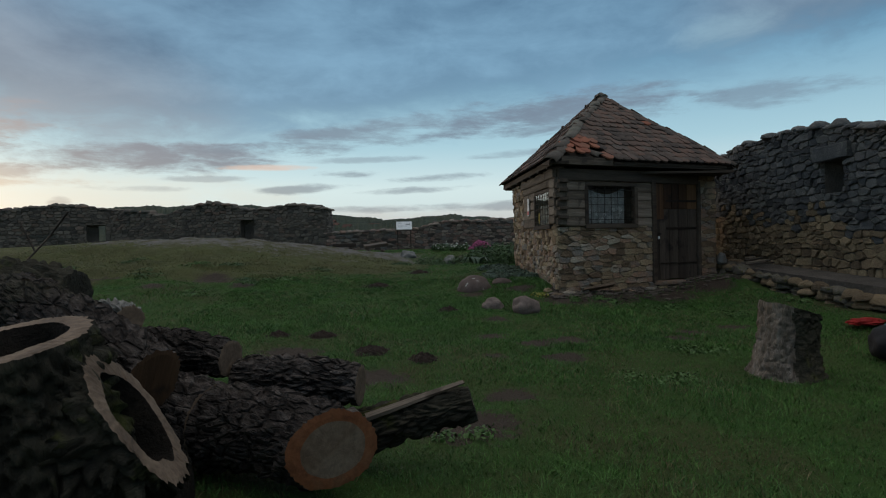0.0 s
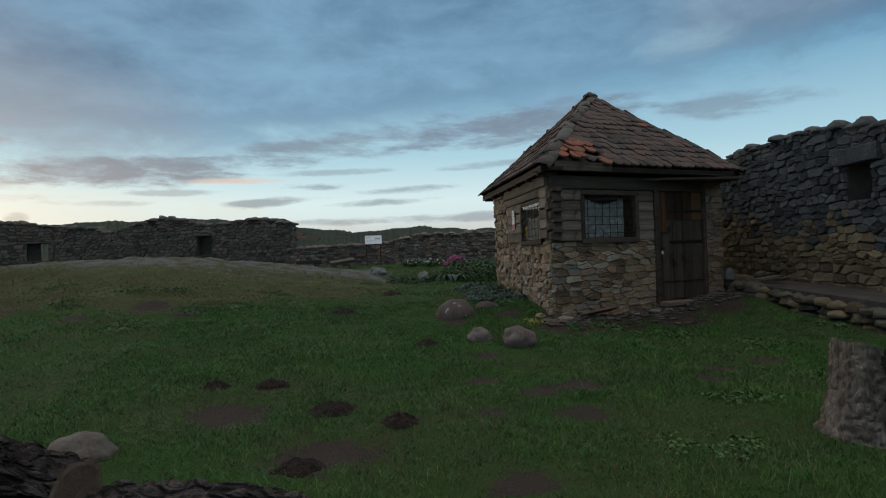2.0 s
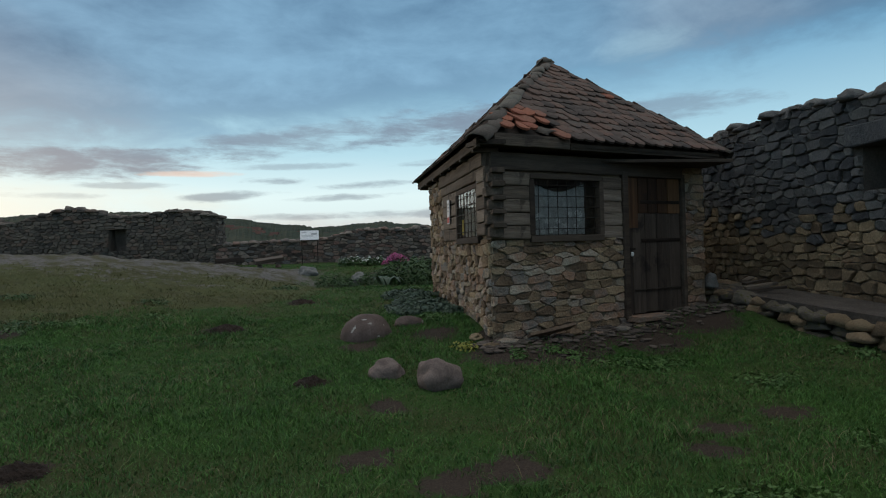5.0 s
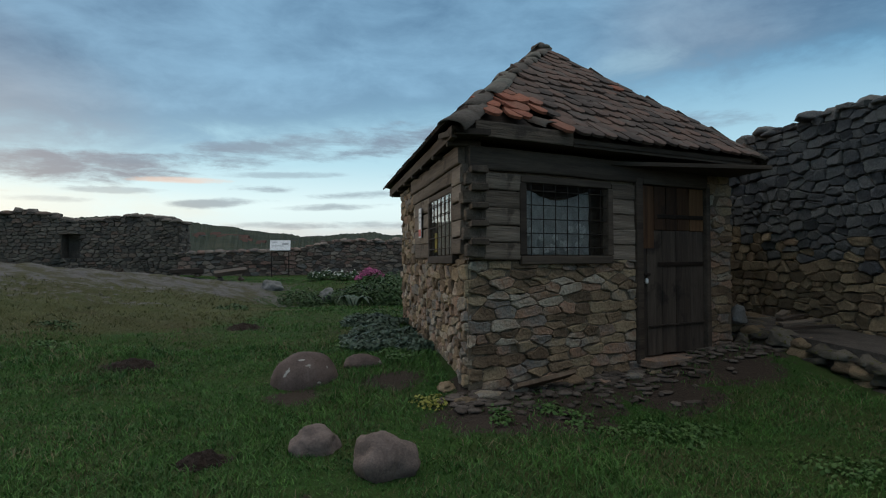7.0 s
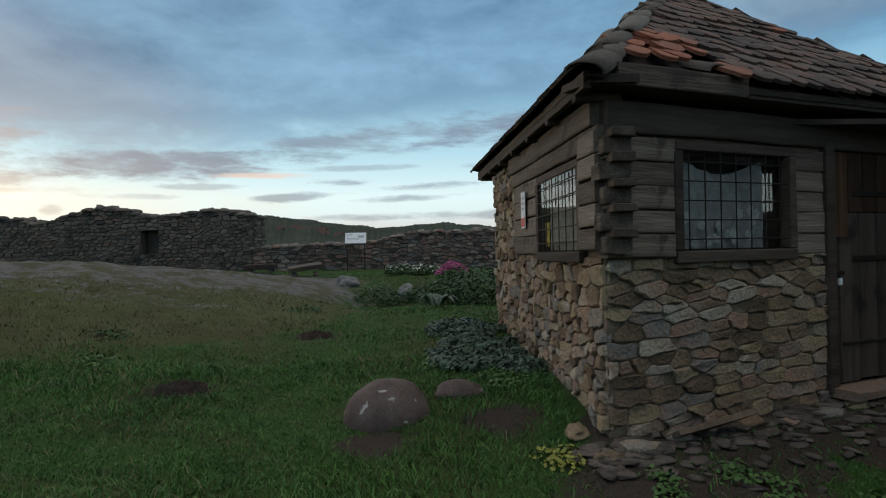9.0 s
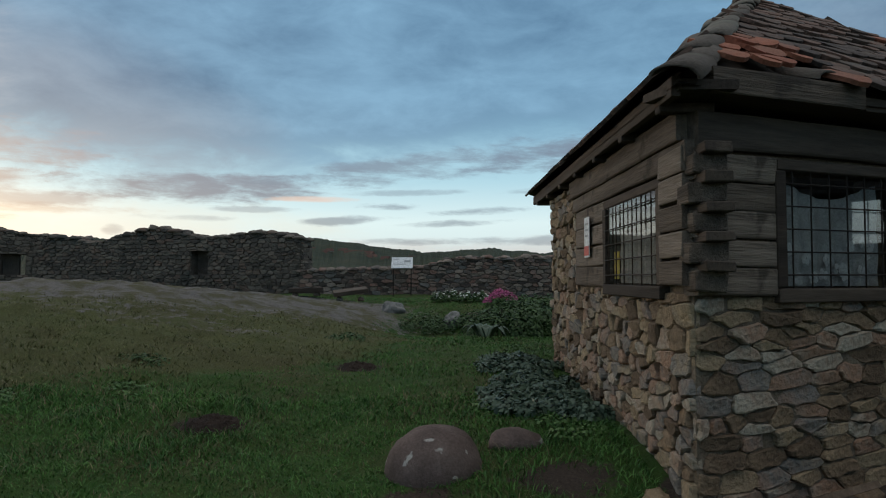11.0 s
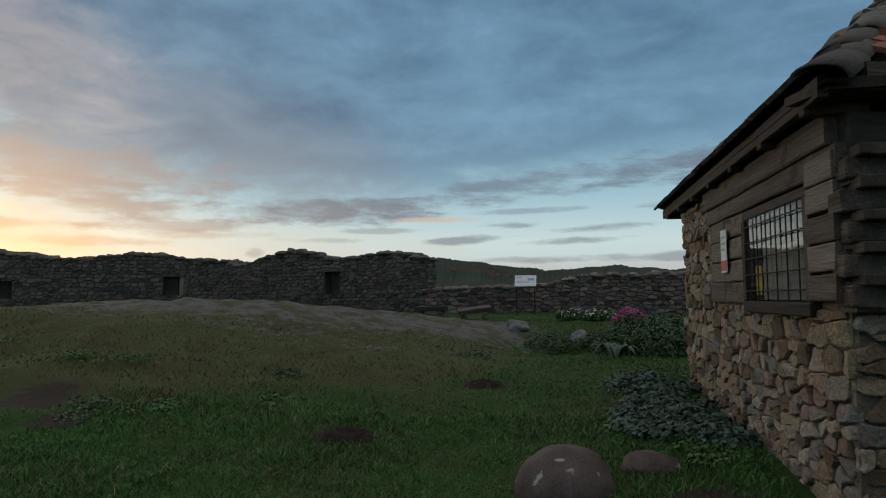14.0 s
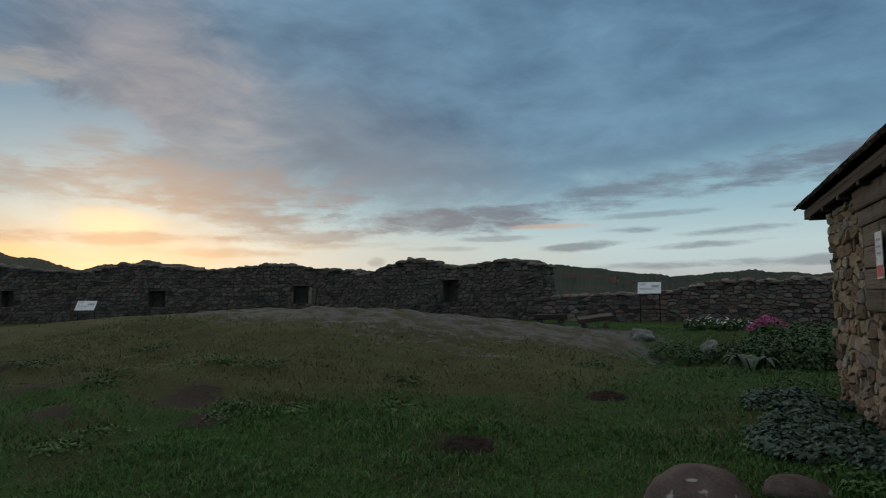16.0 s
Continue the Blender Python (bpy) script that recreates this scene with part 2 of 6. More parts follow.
def glass_material():
    m = bpy.data.materials.new("window_glass")
    m.use_nodes = True
    n = Nodes(m.node_tree)
    b = n.add("ShaderNodeBump", {"Strength": 0.08, "Distance": 0.01, "Height": n.noise(n.add("ShaderNodeTexCoord").outputs["Object"], 3.0, 2)}).outputs[0]
    clear = n.add("ShaderNodeBsdfTransparent", {"Color": (0.86, 0.9, 0.88, 1)})
    shine = n.add("ShaderNodeBsdfGlossy", {"Color": (1, 1, 1, 1), "Roughness": 0.02, "Normal": b})
    f = n.add("ShaderNodeFresnel", {"IOR": 2.0, "Normal": b}).outputs[0]
    mixed = n.add("ShaderNodeMixShader", {0: f, 1: clear.outputs[0], 2: shine.outputs[0]})
    n.tree.links.new(mixed.outputs[0], n.add("ShaderNodeOutputMaterial").inputs[0])
    return m


GROUND = ground_material()
GRASS = leaf_material("grass", (0.012, 0.055, 0.012), (0.088, 0.195, 0.038))
OLIVEGRASS = leaf_material("olive_grass", (0.044, 0.058, 0.017), (0.150, 0.150, 0.056))
DRYGRASS = leaf_material("dry_grass", (0.075, 0.066, 0.03), (0.22, 0.185, 0.10))
IVY = leaf_material("ivy_leaf", (0.030, 0.055, 0.036), (0.085, 0.125, 0.082), 0.5)
SHRUB = leaf_material("shrub_leaf", (0.018, 0.045, 0.014), (0.060, 0.110, 0.035))
WEED = leaf_material("weed_leaf", (0.028, 0.070, 0.016), (0.085, 0.155, 0.042))
YELLOWWEED = leaf_material("yellow_weed_leaf", (0.12, 0.13, 0.02), (0.30, 0.29, 0.06))
SEDUM = leaf_material("pink_blossom", (0.26, 0.045, 0.13), (0.56, 0.14, 0.30))
WHITEBLOOM = leaf_material("white_blossom", (0.45, 0.46, 0.40), (0.75, 0.76, 0.68))
HUTSTONE = material("hut_rubble_stone", [(0.16, 0.110, 0.072), (0.29, 0.205, 0.130), (0.39, 0.295, 0.185), (0.24, 0.22, 0.195), (0.36, 0.22, 0.145), (0.46, 0.40, 0.315)], 7, 40, 0.9, 0.9, 0.03, 0.7)
MORTAR = material("earth_mortar", [(0.13, 0.10, 0.073), (0.25, 0.20, 0.145)], 4, 50, 0.97, 0.8, 0.03)
GREYSTONE = material("dark_grey_rubble", [(0.040, 0.040, 0.042), (0.085, 0.085, 0.088), (0.135, 0.130, 0.125), (0.17, 0.165, 0.155)], 5, 38, 0.92, 0.8, 0.025, 0.5, tint=((0.16, 0.165, 0.14), 0.5, 9.0))
TANSTONE = material("tan_rubble", [(0.10, 0.070, 0.045), (0.22, 0.16, 0.10), (0.31, 0.23, 0.14), (0.24, 0.155, 0.10)], 5, 38, 0.92, 0.8, 0.025, 0.55)
FARSTONE = material("weathered_castle_stone", [(0.060, 0.052, 0.047), (0.115, 0.098, 0.085), (0.175, 0.150, 0.125), (0.15, 0.095, 0.075)], 3, 25, 0.93, 0.7, 0.03, 0.55, tint=((0.045, 0.05, 0.045), 0.7, 0.8))
FARMORTAR = material("castle_wall_core", [(0.070, 0.060, 0.053), (0.135, 0.115, 0.098)], 3, 30, 0.96, 0.8, 0.04)
LOWSTONE = material("low_wall_stone", [(0.075, 0.060, 0.053), (0.17, 0.135, 0.112), (0.27, 0.22, 0.185), (0.20, 0.122, 0.098), (0.15, 0.14, 0.13)], 4, 25, 0.93, 0.8, 0.03, 0.75)
TIMBER = material("weathered_grey_timber", [(0.050, 0.038, 0.029), (0.15, 0.117, 0.090), (0.27, 0.22, 0.175)], 1.6, 9, 0.85, 0.9, 0.016, 0.3, stretch=(0.5, 7, 7), tint=((0.030, 0.023, 0.018), 0.7, 4.0))
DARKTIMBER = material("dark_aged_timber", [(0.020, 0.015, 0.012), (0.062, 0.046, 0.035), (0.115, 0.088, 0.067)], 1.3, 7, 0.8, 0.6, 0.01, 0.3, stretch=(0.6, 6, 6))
DOORWOOD = material("grey_brown_door_board", [(0.022, 0.017, 0.014), (0.058, 0.044, 0.035), (0.105, 0.083, 0.067)], 1.2, 6, 0.75, 0.6, 0.008, 0.3, stretch=(6, 6, 0.5), tint=((0.012, 0.010, 0.009), 0.8, 2.4))
STAINEDWOOD = material("stained_red_brown_board", [(0.022, 0.012, 0.008), (0.060, 0.030, 0.016), (0.115, 0.058, 0.030)], 1.2, 6, 0.72, 0.5, 0.008, 0.3, stretch=(6, 6, 0.5), tint=((0.014, 0.010, 0.008), 0.8, 3.0))
ORANGEWOOD = material("orange_new_board", [(0.045, 0.022, 0.012), (0.125, 0.062, 0.030), (0.21, 0.11, 0.052)], 1.2, 6, 0.7, 0.5, 0.008, 0.35, stretch=(6, 6, 0.6))
TILE = material("aged_roof_tile", [(0.034, 0.027, 0.024), (0.078, 0.055, 0.045), (0.135, 0.078, 0.058), (0.088, 0.076, 0.066)], 7, 55, 0.88, 0.6, 0.01, 0.55, tint=((0.095, 0.090, 0.068), 0.5, 5.0))
REDTILE = material("red_roof_tile", [(0.20, 0.066, 0.040), (0.30, 0.105, 0.060), (0.19, 0.085, 0.056)], 7, 55, 0.85, 0.5, 0.01, 0.6)
BARK = material("rough_bark", [(0.026, 0.021, 0.019), (0.100, 0.081, 0.072), (0.235, 0.20, 0.180)], 4.0, 16, 0.93, 1.0, 0.05, 0.15, stretch=(1.5, 3, 3), tint=((0.045, 0.048, 0.018), 0.45, 2.0), crack=5.0)
MOSSBARK = material("mossy_bark", [(0.016, 0.014, 0.011), (0.045, 0.040, 0.028), (0.080, 0.072, 0.048)], 3.0, 12, 0.95, 0.9, 0.03, 0.1, stretch=(0.8, 3, 3), tint=((0.060, 0.064, 0.016), 0.8, 3.5))
CUTWOOD = material("pale_sawn_wood", [(0.066, 0.045, 0.032), (0.15, 0.104, 0.072), (0.225, 0.162, 0.115)], 7, 35, 0.8, 0.5, 0.01)
GREYHEART = material("grey_tan_heartwood", [(0.11, 0.066, 0.040), (0.17, 0.125, 0.088), (0.20, 0.16, 0.12)], 2.5, 30, 0.8, 0.4, 0.008)
REDHEART = material("red_brown_sawn_wood", [(0.12, 0.040, 0.018), (0.21, 0.080, 0.034), (0.17, 0.105, 0.062)], 3.2, 30, 0.75, 0.4, 0.008)
STUMPBARK = material("furrowed_stump_bark", [(0.060, 0.046, 0.037), (0.19, 0.155, 0.125), (0.34, 0.29, 0.245)], 3.0, 14, 0.93, 1.0, 0.04, 0.1, stretch=(3, 3, 0.5))
DARKHEART = material("near_black_heart", [(0.006, 0.005, 0.004), (0.030, 0.022, 0.016)], 6, 40, 0.95, 0.9, 0.03)
ROCK = material("reddish_granite_boulder", [(0.062, 0.044, 0.039), (0.115, 0.084, 0.074), (0.155, 0.12, 0.105)], 5, 60, 0.9, 0.5, 0.012, 0.1, spots=((0.36, 0.35, 0.32), 0.85, 9.0))
PALEROCK = material("pale_granite_boulder", [(0.105, 0.080, 0.071), (0.185, 0.144, 0.128), (0.235, 0.19, 0.17)], 4, 60, 0.9, 0.5, 0.012, 0.2)
GREYROCK = material("grey_lichen_rock", [(0.085, 0.083, 0.078), (0.17, 0.168, 0.16), (0.28, 0.275, 0.26)], 5, 40, 0.92, 0.7, 0.02, 0.2)
SOIL = material("dark_loose_soil", [(0.014, 0.009, 0.007), (0.034, 0.022, 0.017), (0.055, 0.038, 0.029)], 9, 50, 0.98, 0.9, 0.03)
IRON = material("rusted_iron", [(0.018, 0.014, 0.012), (0.050, 0.036, 0.028)], 8, 60, 0.6, 0.3, 0.003, metal=0.4)
WHITEBOARD = material("white_sign_panel", [(0.62, 0.63, 0.64), (0.74, 0.75, 0.76)], 2, 30, 0.5, 0.05)
REDPRINT = material("red_print", [(0.52, 0.09, 0.08), (0.60, 0.12, 0.10)], 2, 30, 0.55, 0.05)
GREYPRINT = material("grey_print", [(0.30, 0.32, 0.33), (0.40, 0.41, 0.42)], 2, 30, 0.55, 0.05)
YELLOWPRINT = material("yellow_card", [(0.62, 0.50, 0.06), (0.70, 0.58, 0.08)], 2, 30, 0.6, 0.05)
LACE = material("white_lace_curtain", [(0.30, 0.31, 0.315), (0.56, 0.57, 0.57)], 14, 90, 0.9, 0.4, 0.01)
ROOMWALL = material("dim_plaster", [(0.10, 0.09, 0.08), (0.16, 0.145, 0.13)], 2, 30, 0.95, 0.2)
REDCLOTH = material("red_cloth", [(0.22, 0.012, 0.012), (0.34, 0.022, 0.02)], 5, 80, 0.9, 0.4, 0.01)
BLACKCLOTH = material("black_nylon", [(0.008, 0.008, 0.010), (0.018, 0.018, 0.021)], 5, 90, 0.7, 0.4, 0.006)
BLUECLOTH = material("grey_blue_nylon", [(0.085, 0.11, 0.15), (0.14, 0.17, 0.22)], 5, 90, 0.75, 0.4, 0.006)
FOREST = material("forested_hill", [(0.010, 0.018, 0.010), (0.026, 0.036, 0.018), (0.045, 0.045, 0.024)], 0.02, 0.12, 0.98, 0.8, 4.0)
PLASTER = material("pale_house_plaster", [(0.20, 0.185, 0.16), (0.30, 0.28, 0.25)], 0.3, 5, 0.9, 0.1)
TOWNROOF = material("red_town_roof", [(0.085, 0.048, 0.040), (0.14, 0.075, 0.060)], 0.5, 8, 0.9, 0.2, spread=0.5)
GLASS = glass_material()


# ---- helpers for things ----
def smooth(a, b, x):
    s = min(1.0, max(0.0, (x - a) / (b - a)))
    return s * s * (3 - 2 * s)


def bump2(x, y, cx, cy, sx, sy):
    return math.exp(-0.5 * (((x - cx) / sx) ** 2 + ((y - cy) / sy) ** 2))


def part(name, bm, mat, parent=None, label="", m=None, shade=False):
    """One mesh object from a bmesh; under parent where one is given."""
    me = bpy.data.meshes.new(name)
    bm.to_mesh(me)
    bm.free()
    return part_mesh(name, me, mat, parent, label, m, shade)


def part_mesh(name, me, mat, parent=None, label="", m=None, shade=False):
    if not me.materials:
        me.materials.append(mat)
    if shade:
        me.polygons.foreach_set("use_smooth", [True] * len(me.polygons))
    ob = new(name, me)
    if parent:
        ob.parent = parent
    if m is not None:
        ob.matrix_local = m
    if label:
        ob["label"] = label
    return ob


def raw(name, verts, faces):
    me = bpy.data.meshes.new(name)
    me.from_pydata(verts, [], faces)
    me.update()
    return me


def thing(name, m, label, category, group="", kind=""):
    ob = new(name)
    ob.empty_display_size = 0.1
    ob.matrix_world = m
    return tagged(ob, label, category, group, kind)


def box(bm, x0, x1, y0, y1, z0, z1, bevel=0.0, wob=0.0, seg=1):
    """A box, a little uneven and rounded at its edges."""
    r = bmesh.ops.create_cube(bm, size=1)
    vs = r["verts"]
    for v in vs:
        v.co = Vector(((x0 + x1) / 2 + v.co.x * (x1 - x0), (y0 + y1) / 2 + v.co.y * (y1 - y0), (z0 + z1) / 2 + v.co.z * (z1 - z0)))
        if wob:
            v.co += Vector((random.uniform(-wob, wob), random.uniform(-wob, wob), random.uniform(-wob, wob)))
    if bevel:
        es = list({e for v in vs for e in v.link_edges})
        bmesh.ops.bevel(bm, geom=es, offset=bevel, segments=seg, affect="EDGES", profile=0.6)


def boxed(*a, **k):
    bm = bmesh.new()
    box(bm, *a, **k)
    return bm


def beam(length, h, d, wob=0.012, cuts=10):
    """A hewn timber along x from 0 to length, its faces wavy; y is outward depth, z height."""
    bm = bmesh.new()
    ring = []
    seed = random.uniform(0, 100)
    for i in range(cuts + 1):
        x = length * i / cuts
        row = []
        for a, b in ((0, 0.06), (0.06, 0), (0.94, 0), (1, 0.06), (1, 0.94), (0.94, 1), (0.06, 1), (0, 0.94)):
            o = noise.noise_vector(Vector((x * 2.2 + seed, a * 0.9, b * 0.9))) * wob
            row.append(bm.verts.new((x, a * d + o.y, b * h + o.z)))
        ring.append(row)
    for i in range(cuts):
        for j in range(8):
            bm.faces.new((ring[i][j], ring[i][(j + 1) % 8], ring[i + 1][(j + 1) % 8], ring[i + 1][j]))
    bm.faces.new(ring[0])
    bm.faces.new(ring[-1][::-1])
    bmesh.ops.recalc_face_normals(bm, faces=bm.faces)
    return bm


def rock_mesh(name, size, rough=0.12, sub=3, seed=0.0, flat=0.0, freq=1.4):
    bm = bmesh.new()
    bmesh.ops.create_icosphere(bm, subdivisions=sub, radius=1)
    for v in bm.verts:
        p = v.co.normalized()
        k = 1 + rough * noise.noise(p * freq + Vector((seed, 3.1, 7))) * 1.6 + rough * 0.45 * noise.noise(p * freq * 3.3 + Vector((seed, 9, 2)))
        v.co = Vector((p.x * k * size[0], p.y * k * size[1], p.z * k * size[2]))
        if v.co.z < -flat * size[2]:
            v.co.z = -flat * size[2] + (v.co.z + flat * size[2]) * 0.25
    me = bpy.data.meshes.new(name)
    bm.to_mesh(me)
    bm.free()
    me.polygons.foreach_set("use_smooth", [True] * len(me.polygons))
    return me


# ---- ground ----
def lie(x, y):
    """Height of the ground: a lawn that rises to the far wall, a rocky mound and a hollow."""
    k = 0.5 * (y - 12 - math.sqrt((y - 12) ** 2 + 4))
    z = 0.02 + 0.064 * (12 + k) + 0.040 * (y - 12 - k)
    z -= 0.02 * max(0.0, min(x, 6) - 1)
    z += 0.22 * smooth(4.4, 6.2, x) * (1 - smooth(14, 20, y))
    z += 0.86 * bump2(x, y, -5.5, 17.5, 3.2 if x > -5.5 else 8.5, 4.0 if y > 17.5 else 4.2)
    z -= 0.48 * bump2(x, y, 1.2, 19.2, 1.0, 1.4)
    z += 0.20 * bump2(x, y, 2.9, 22.5, 1.8, 1.6)
    z += 0.22 * bump2(x, y, 2.4, 12.8, 0.9, 2.4)
    z += 0.16 * bump2(x, y, 4.4, 10.6, 1.7, 0.55)
    z += 0.22 * bump2(x, y, -1.3, 2.7, 0.9, 0.6)
    return z


MOLES = [(0.74, 8.85, 0.2), (-0.33, 6.35, 0.24), (0.22, 5.88, 0.18), (-0.98, 7.22, 0.2), (-1.52, 7.26, 0.16), (-0.40, 11.55, 0.27), (0.48, 13.6, 0.28), (-0.5, 5.2, 0.22)]
BARE = [(-1.25, 6.45, 0.42), (-0.35, 5.35, 0.5), (1.1, 7.1, 0.28), (2.0, 6.7, 0.34), (1.75, 5.9, 0.32), (3.4, 6.8, 0.26), (0.45, 3.9, 0.55), (2.75, 9.3, 0.6), (2.1, 10.2, 0.35), (3.4, 9.3, 0.5), (4.6, 9.75, 0.6), (1.25, 10.05, 0.3), (4.4, 7.4, 0.3), (1.35, 8.0, 0.25), (0.9, 4.6, 0.3), (5.5, 10.1, 0.6), (4.6, 4.2, 0.3), (-3.6, 11.8, 0.5), (1.0, 6.0, 0.2), (-0.4, 11.5, 0.35), (1.58, 6.56, 0.3), (3.72, 7.19, 0.28), (-5.6, 11.7, 0.4), (-7.2, 12.2, 0.6), (-2.9, 11.3, 0.32), (-6.2, 10.6, 0.35), (-4.4, 10.9, 0.3), (-1.2, 6.37, 0.5)]


SPOTS = np.array(BARE + [(x, y, r * 1.15) for x, y, r in MOLES])


def bareness(x, y):
    # a trodden apron of soil and stone chips runs along the hut's front
    u, v = (x - 2.7) * 0.941 + (y - 9.83) * 0.338, (x - 2.7) * 0.338 - (y - 9.83) * 0.941
    apron = 0.75 * smooth(-0.5, 0.1, u) * (1 - smooth(0.45, 0.95, v + 0.14 * math.sin(u * 5))) if u < 4.2 and v > -0.3 else 0.0
    d = (x - SPOTS[:, 0]) ** 2 + 1.56 * (y - SPOTS[:, 1]) ** 2
    return min(1.0, max(apron, float(np.exp(-1.2 * d / SPOTS[:, 2] ** 2).max())))


def rockiness(x, y):
    k = bump2(x, y, -5.2, 18.8, 2.9 if x > -5.2 else 3.6, 2.2) * 1.2
    k += 0.95 * bump2(x, y, -2.2, 20.8, 2.3, 1.8) + 0.30 * bump2(x, y, -1.6, 15.2, 1.6, 0.5)
    return min(1.0, k)


def dryness(x, y):
    """Share of worn olive turf: high on the mound and its near bank."""
    return smooth(0.08, 0.5, bump2(x, y, -5.5, 16.0, 3.9 if x > -5.5 else 9.0, 4.4 if y > 16.0 else 2.7))


def ground_height(x, y):
    z = lie(x, y)
    near = 1 - smooth(30, 60, math.hypot(x, y - 12))
    z += near * (0.035 * noise.noise(Vector((x * 0.9, y * 0.9, 0))) + 0.018 * noise.noise(Vector((x * 2.7, y * 2.7, 5))))
    bank = bump2(x, y, -5.5, 13.5, 3.6 if x > -5.5 else 9.0, 2.6)
    if bank > 0.05:
        z += bank * (0.11 * noise.noise(Vector((x * 0.75, y * 1.5, 21))) + 0.07 * noise.noise(Vector((x * 2.1, y * 3.4, 23))))
    r = rockiness(x, y)
    if r > 0.05:
        z += r * (0.12 * noise.noise(Vector((x * 1.3, y * 2.6, 9))) + 0.05 * abs(noise.noise(Vector((x * 3.6, y * 6.5, 3)))))
    far = smooth(34, 240, math.hypot(x, y - 10))
    return z * (1 - far) - 18 * far


def build_ground():
    def axis(lo, hi, step, edge):
        v = list(np.arange(lo, hi + 1e-6, step))
        s, a, b = step, lo, hi
        while b < edge:
            s *= 1.22
            b += s
            v.append(b)
        s = step
        while a > -edge:
            s *= 1.22
            a -= s
            v.insert(0, a)
        return v

    xs, ys = axis(-9.0, 7.2, 0.11, 2600), axis(1.0, 23.0, 0.11, 2600)
    verts, rock, bare, dry = [], [], [], []
    for y in ys:
        for x in xs:
            verts.append((x, y, ground_height(x, y)))
            close = -14 < x < 8 and 0 < y < 27
            rock.append(rockiness(x, y) if close else 0.0)
            bare.append(bareness(x, y) if close else 0.0)
            dry.append(dryness(x, y))
    w = len(xs)
    faces = [(j * w + i, j * w + i + 1, (j + 1) * w + i + 1, (j + 1) * w + i) for j in range(len(ys) - 1) for i in range(w - 1)]
    me = raw("ground", verts, faces)
    for key, vals in (("rock", rock), ("bare", bare), ("dry", dry)):
        me.attributes.new(key, "FLOAT", "POINT").data.foreach_set("value", vals)
    ob = part_mesh("ground", me, GROUND, shade=True)
    tagged(ob, "uneven lawn with bare soil and a rocky mound", "ground", kind="structure")


build_ground()


# ---- rubble masonry ----
def stone_shape(pts, depth, cx, cz):
    """One rough stone from its outline in the wall's plane; y is outward."""
    k = len(pts)
    tilt_x, tilt_z = random.uniform(-0.2, 0.2), random.uniform(-0.2, 0.2)
    verts, faces = [], []
    for s, d in ((1.0, -0.03), (0.985, depth * 0.7), (0.85, depth)):
        for x, z in pts:
            px, pz = cx + (x - cx) * s, cz + (z - cz) * s
            dd = d + (0 if d < 0 else (px - cx) * tilt_x + (pz - cz) * tilt_z + random.uniform(-0.16, 0.16) * depth)
            verts.append((px, dd, pz))
    for r in range(2):
        for i in range(k):
            j = (i + 1) % k
            faces.append((r * k + i, r * k + j, (r + 1) * k + j, (r + 1) * k + i))
    faces.append(tuple(range(2 * k, 3 * k)))
    return verts, faces


def clip(poly, nx, nz, c):
    """The part of an outline where nx * x + nz * z <= c."""
    out = []
    for (x0, z0), (x1, z1) in zip(poly, poly[1:] + poly[:1]):
        d0, d1 = nx * x0 + nz * z0 - c, nx * x1 + nz * z1 - c
        if d0 <= 0:
            out.append((x0, z0))
        if (d0 < 0 < d1) or (d1 < 0 < d0):
            t = d0 / (d0 - d1)
            out.append((x0 + (x1 - x0) * t, z0 + (z1 - z0) * t))
    return out


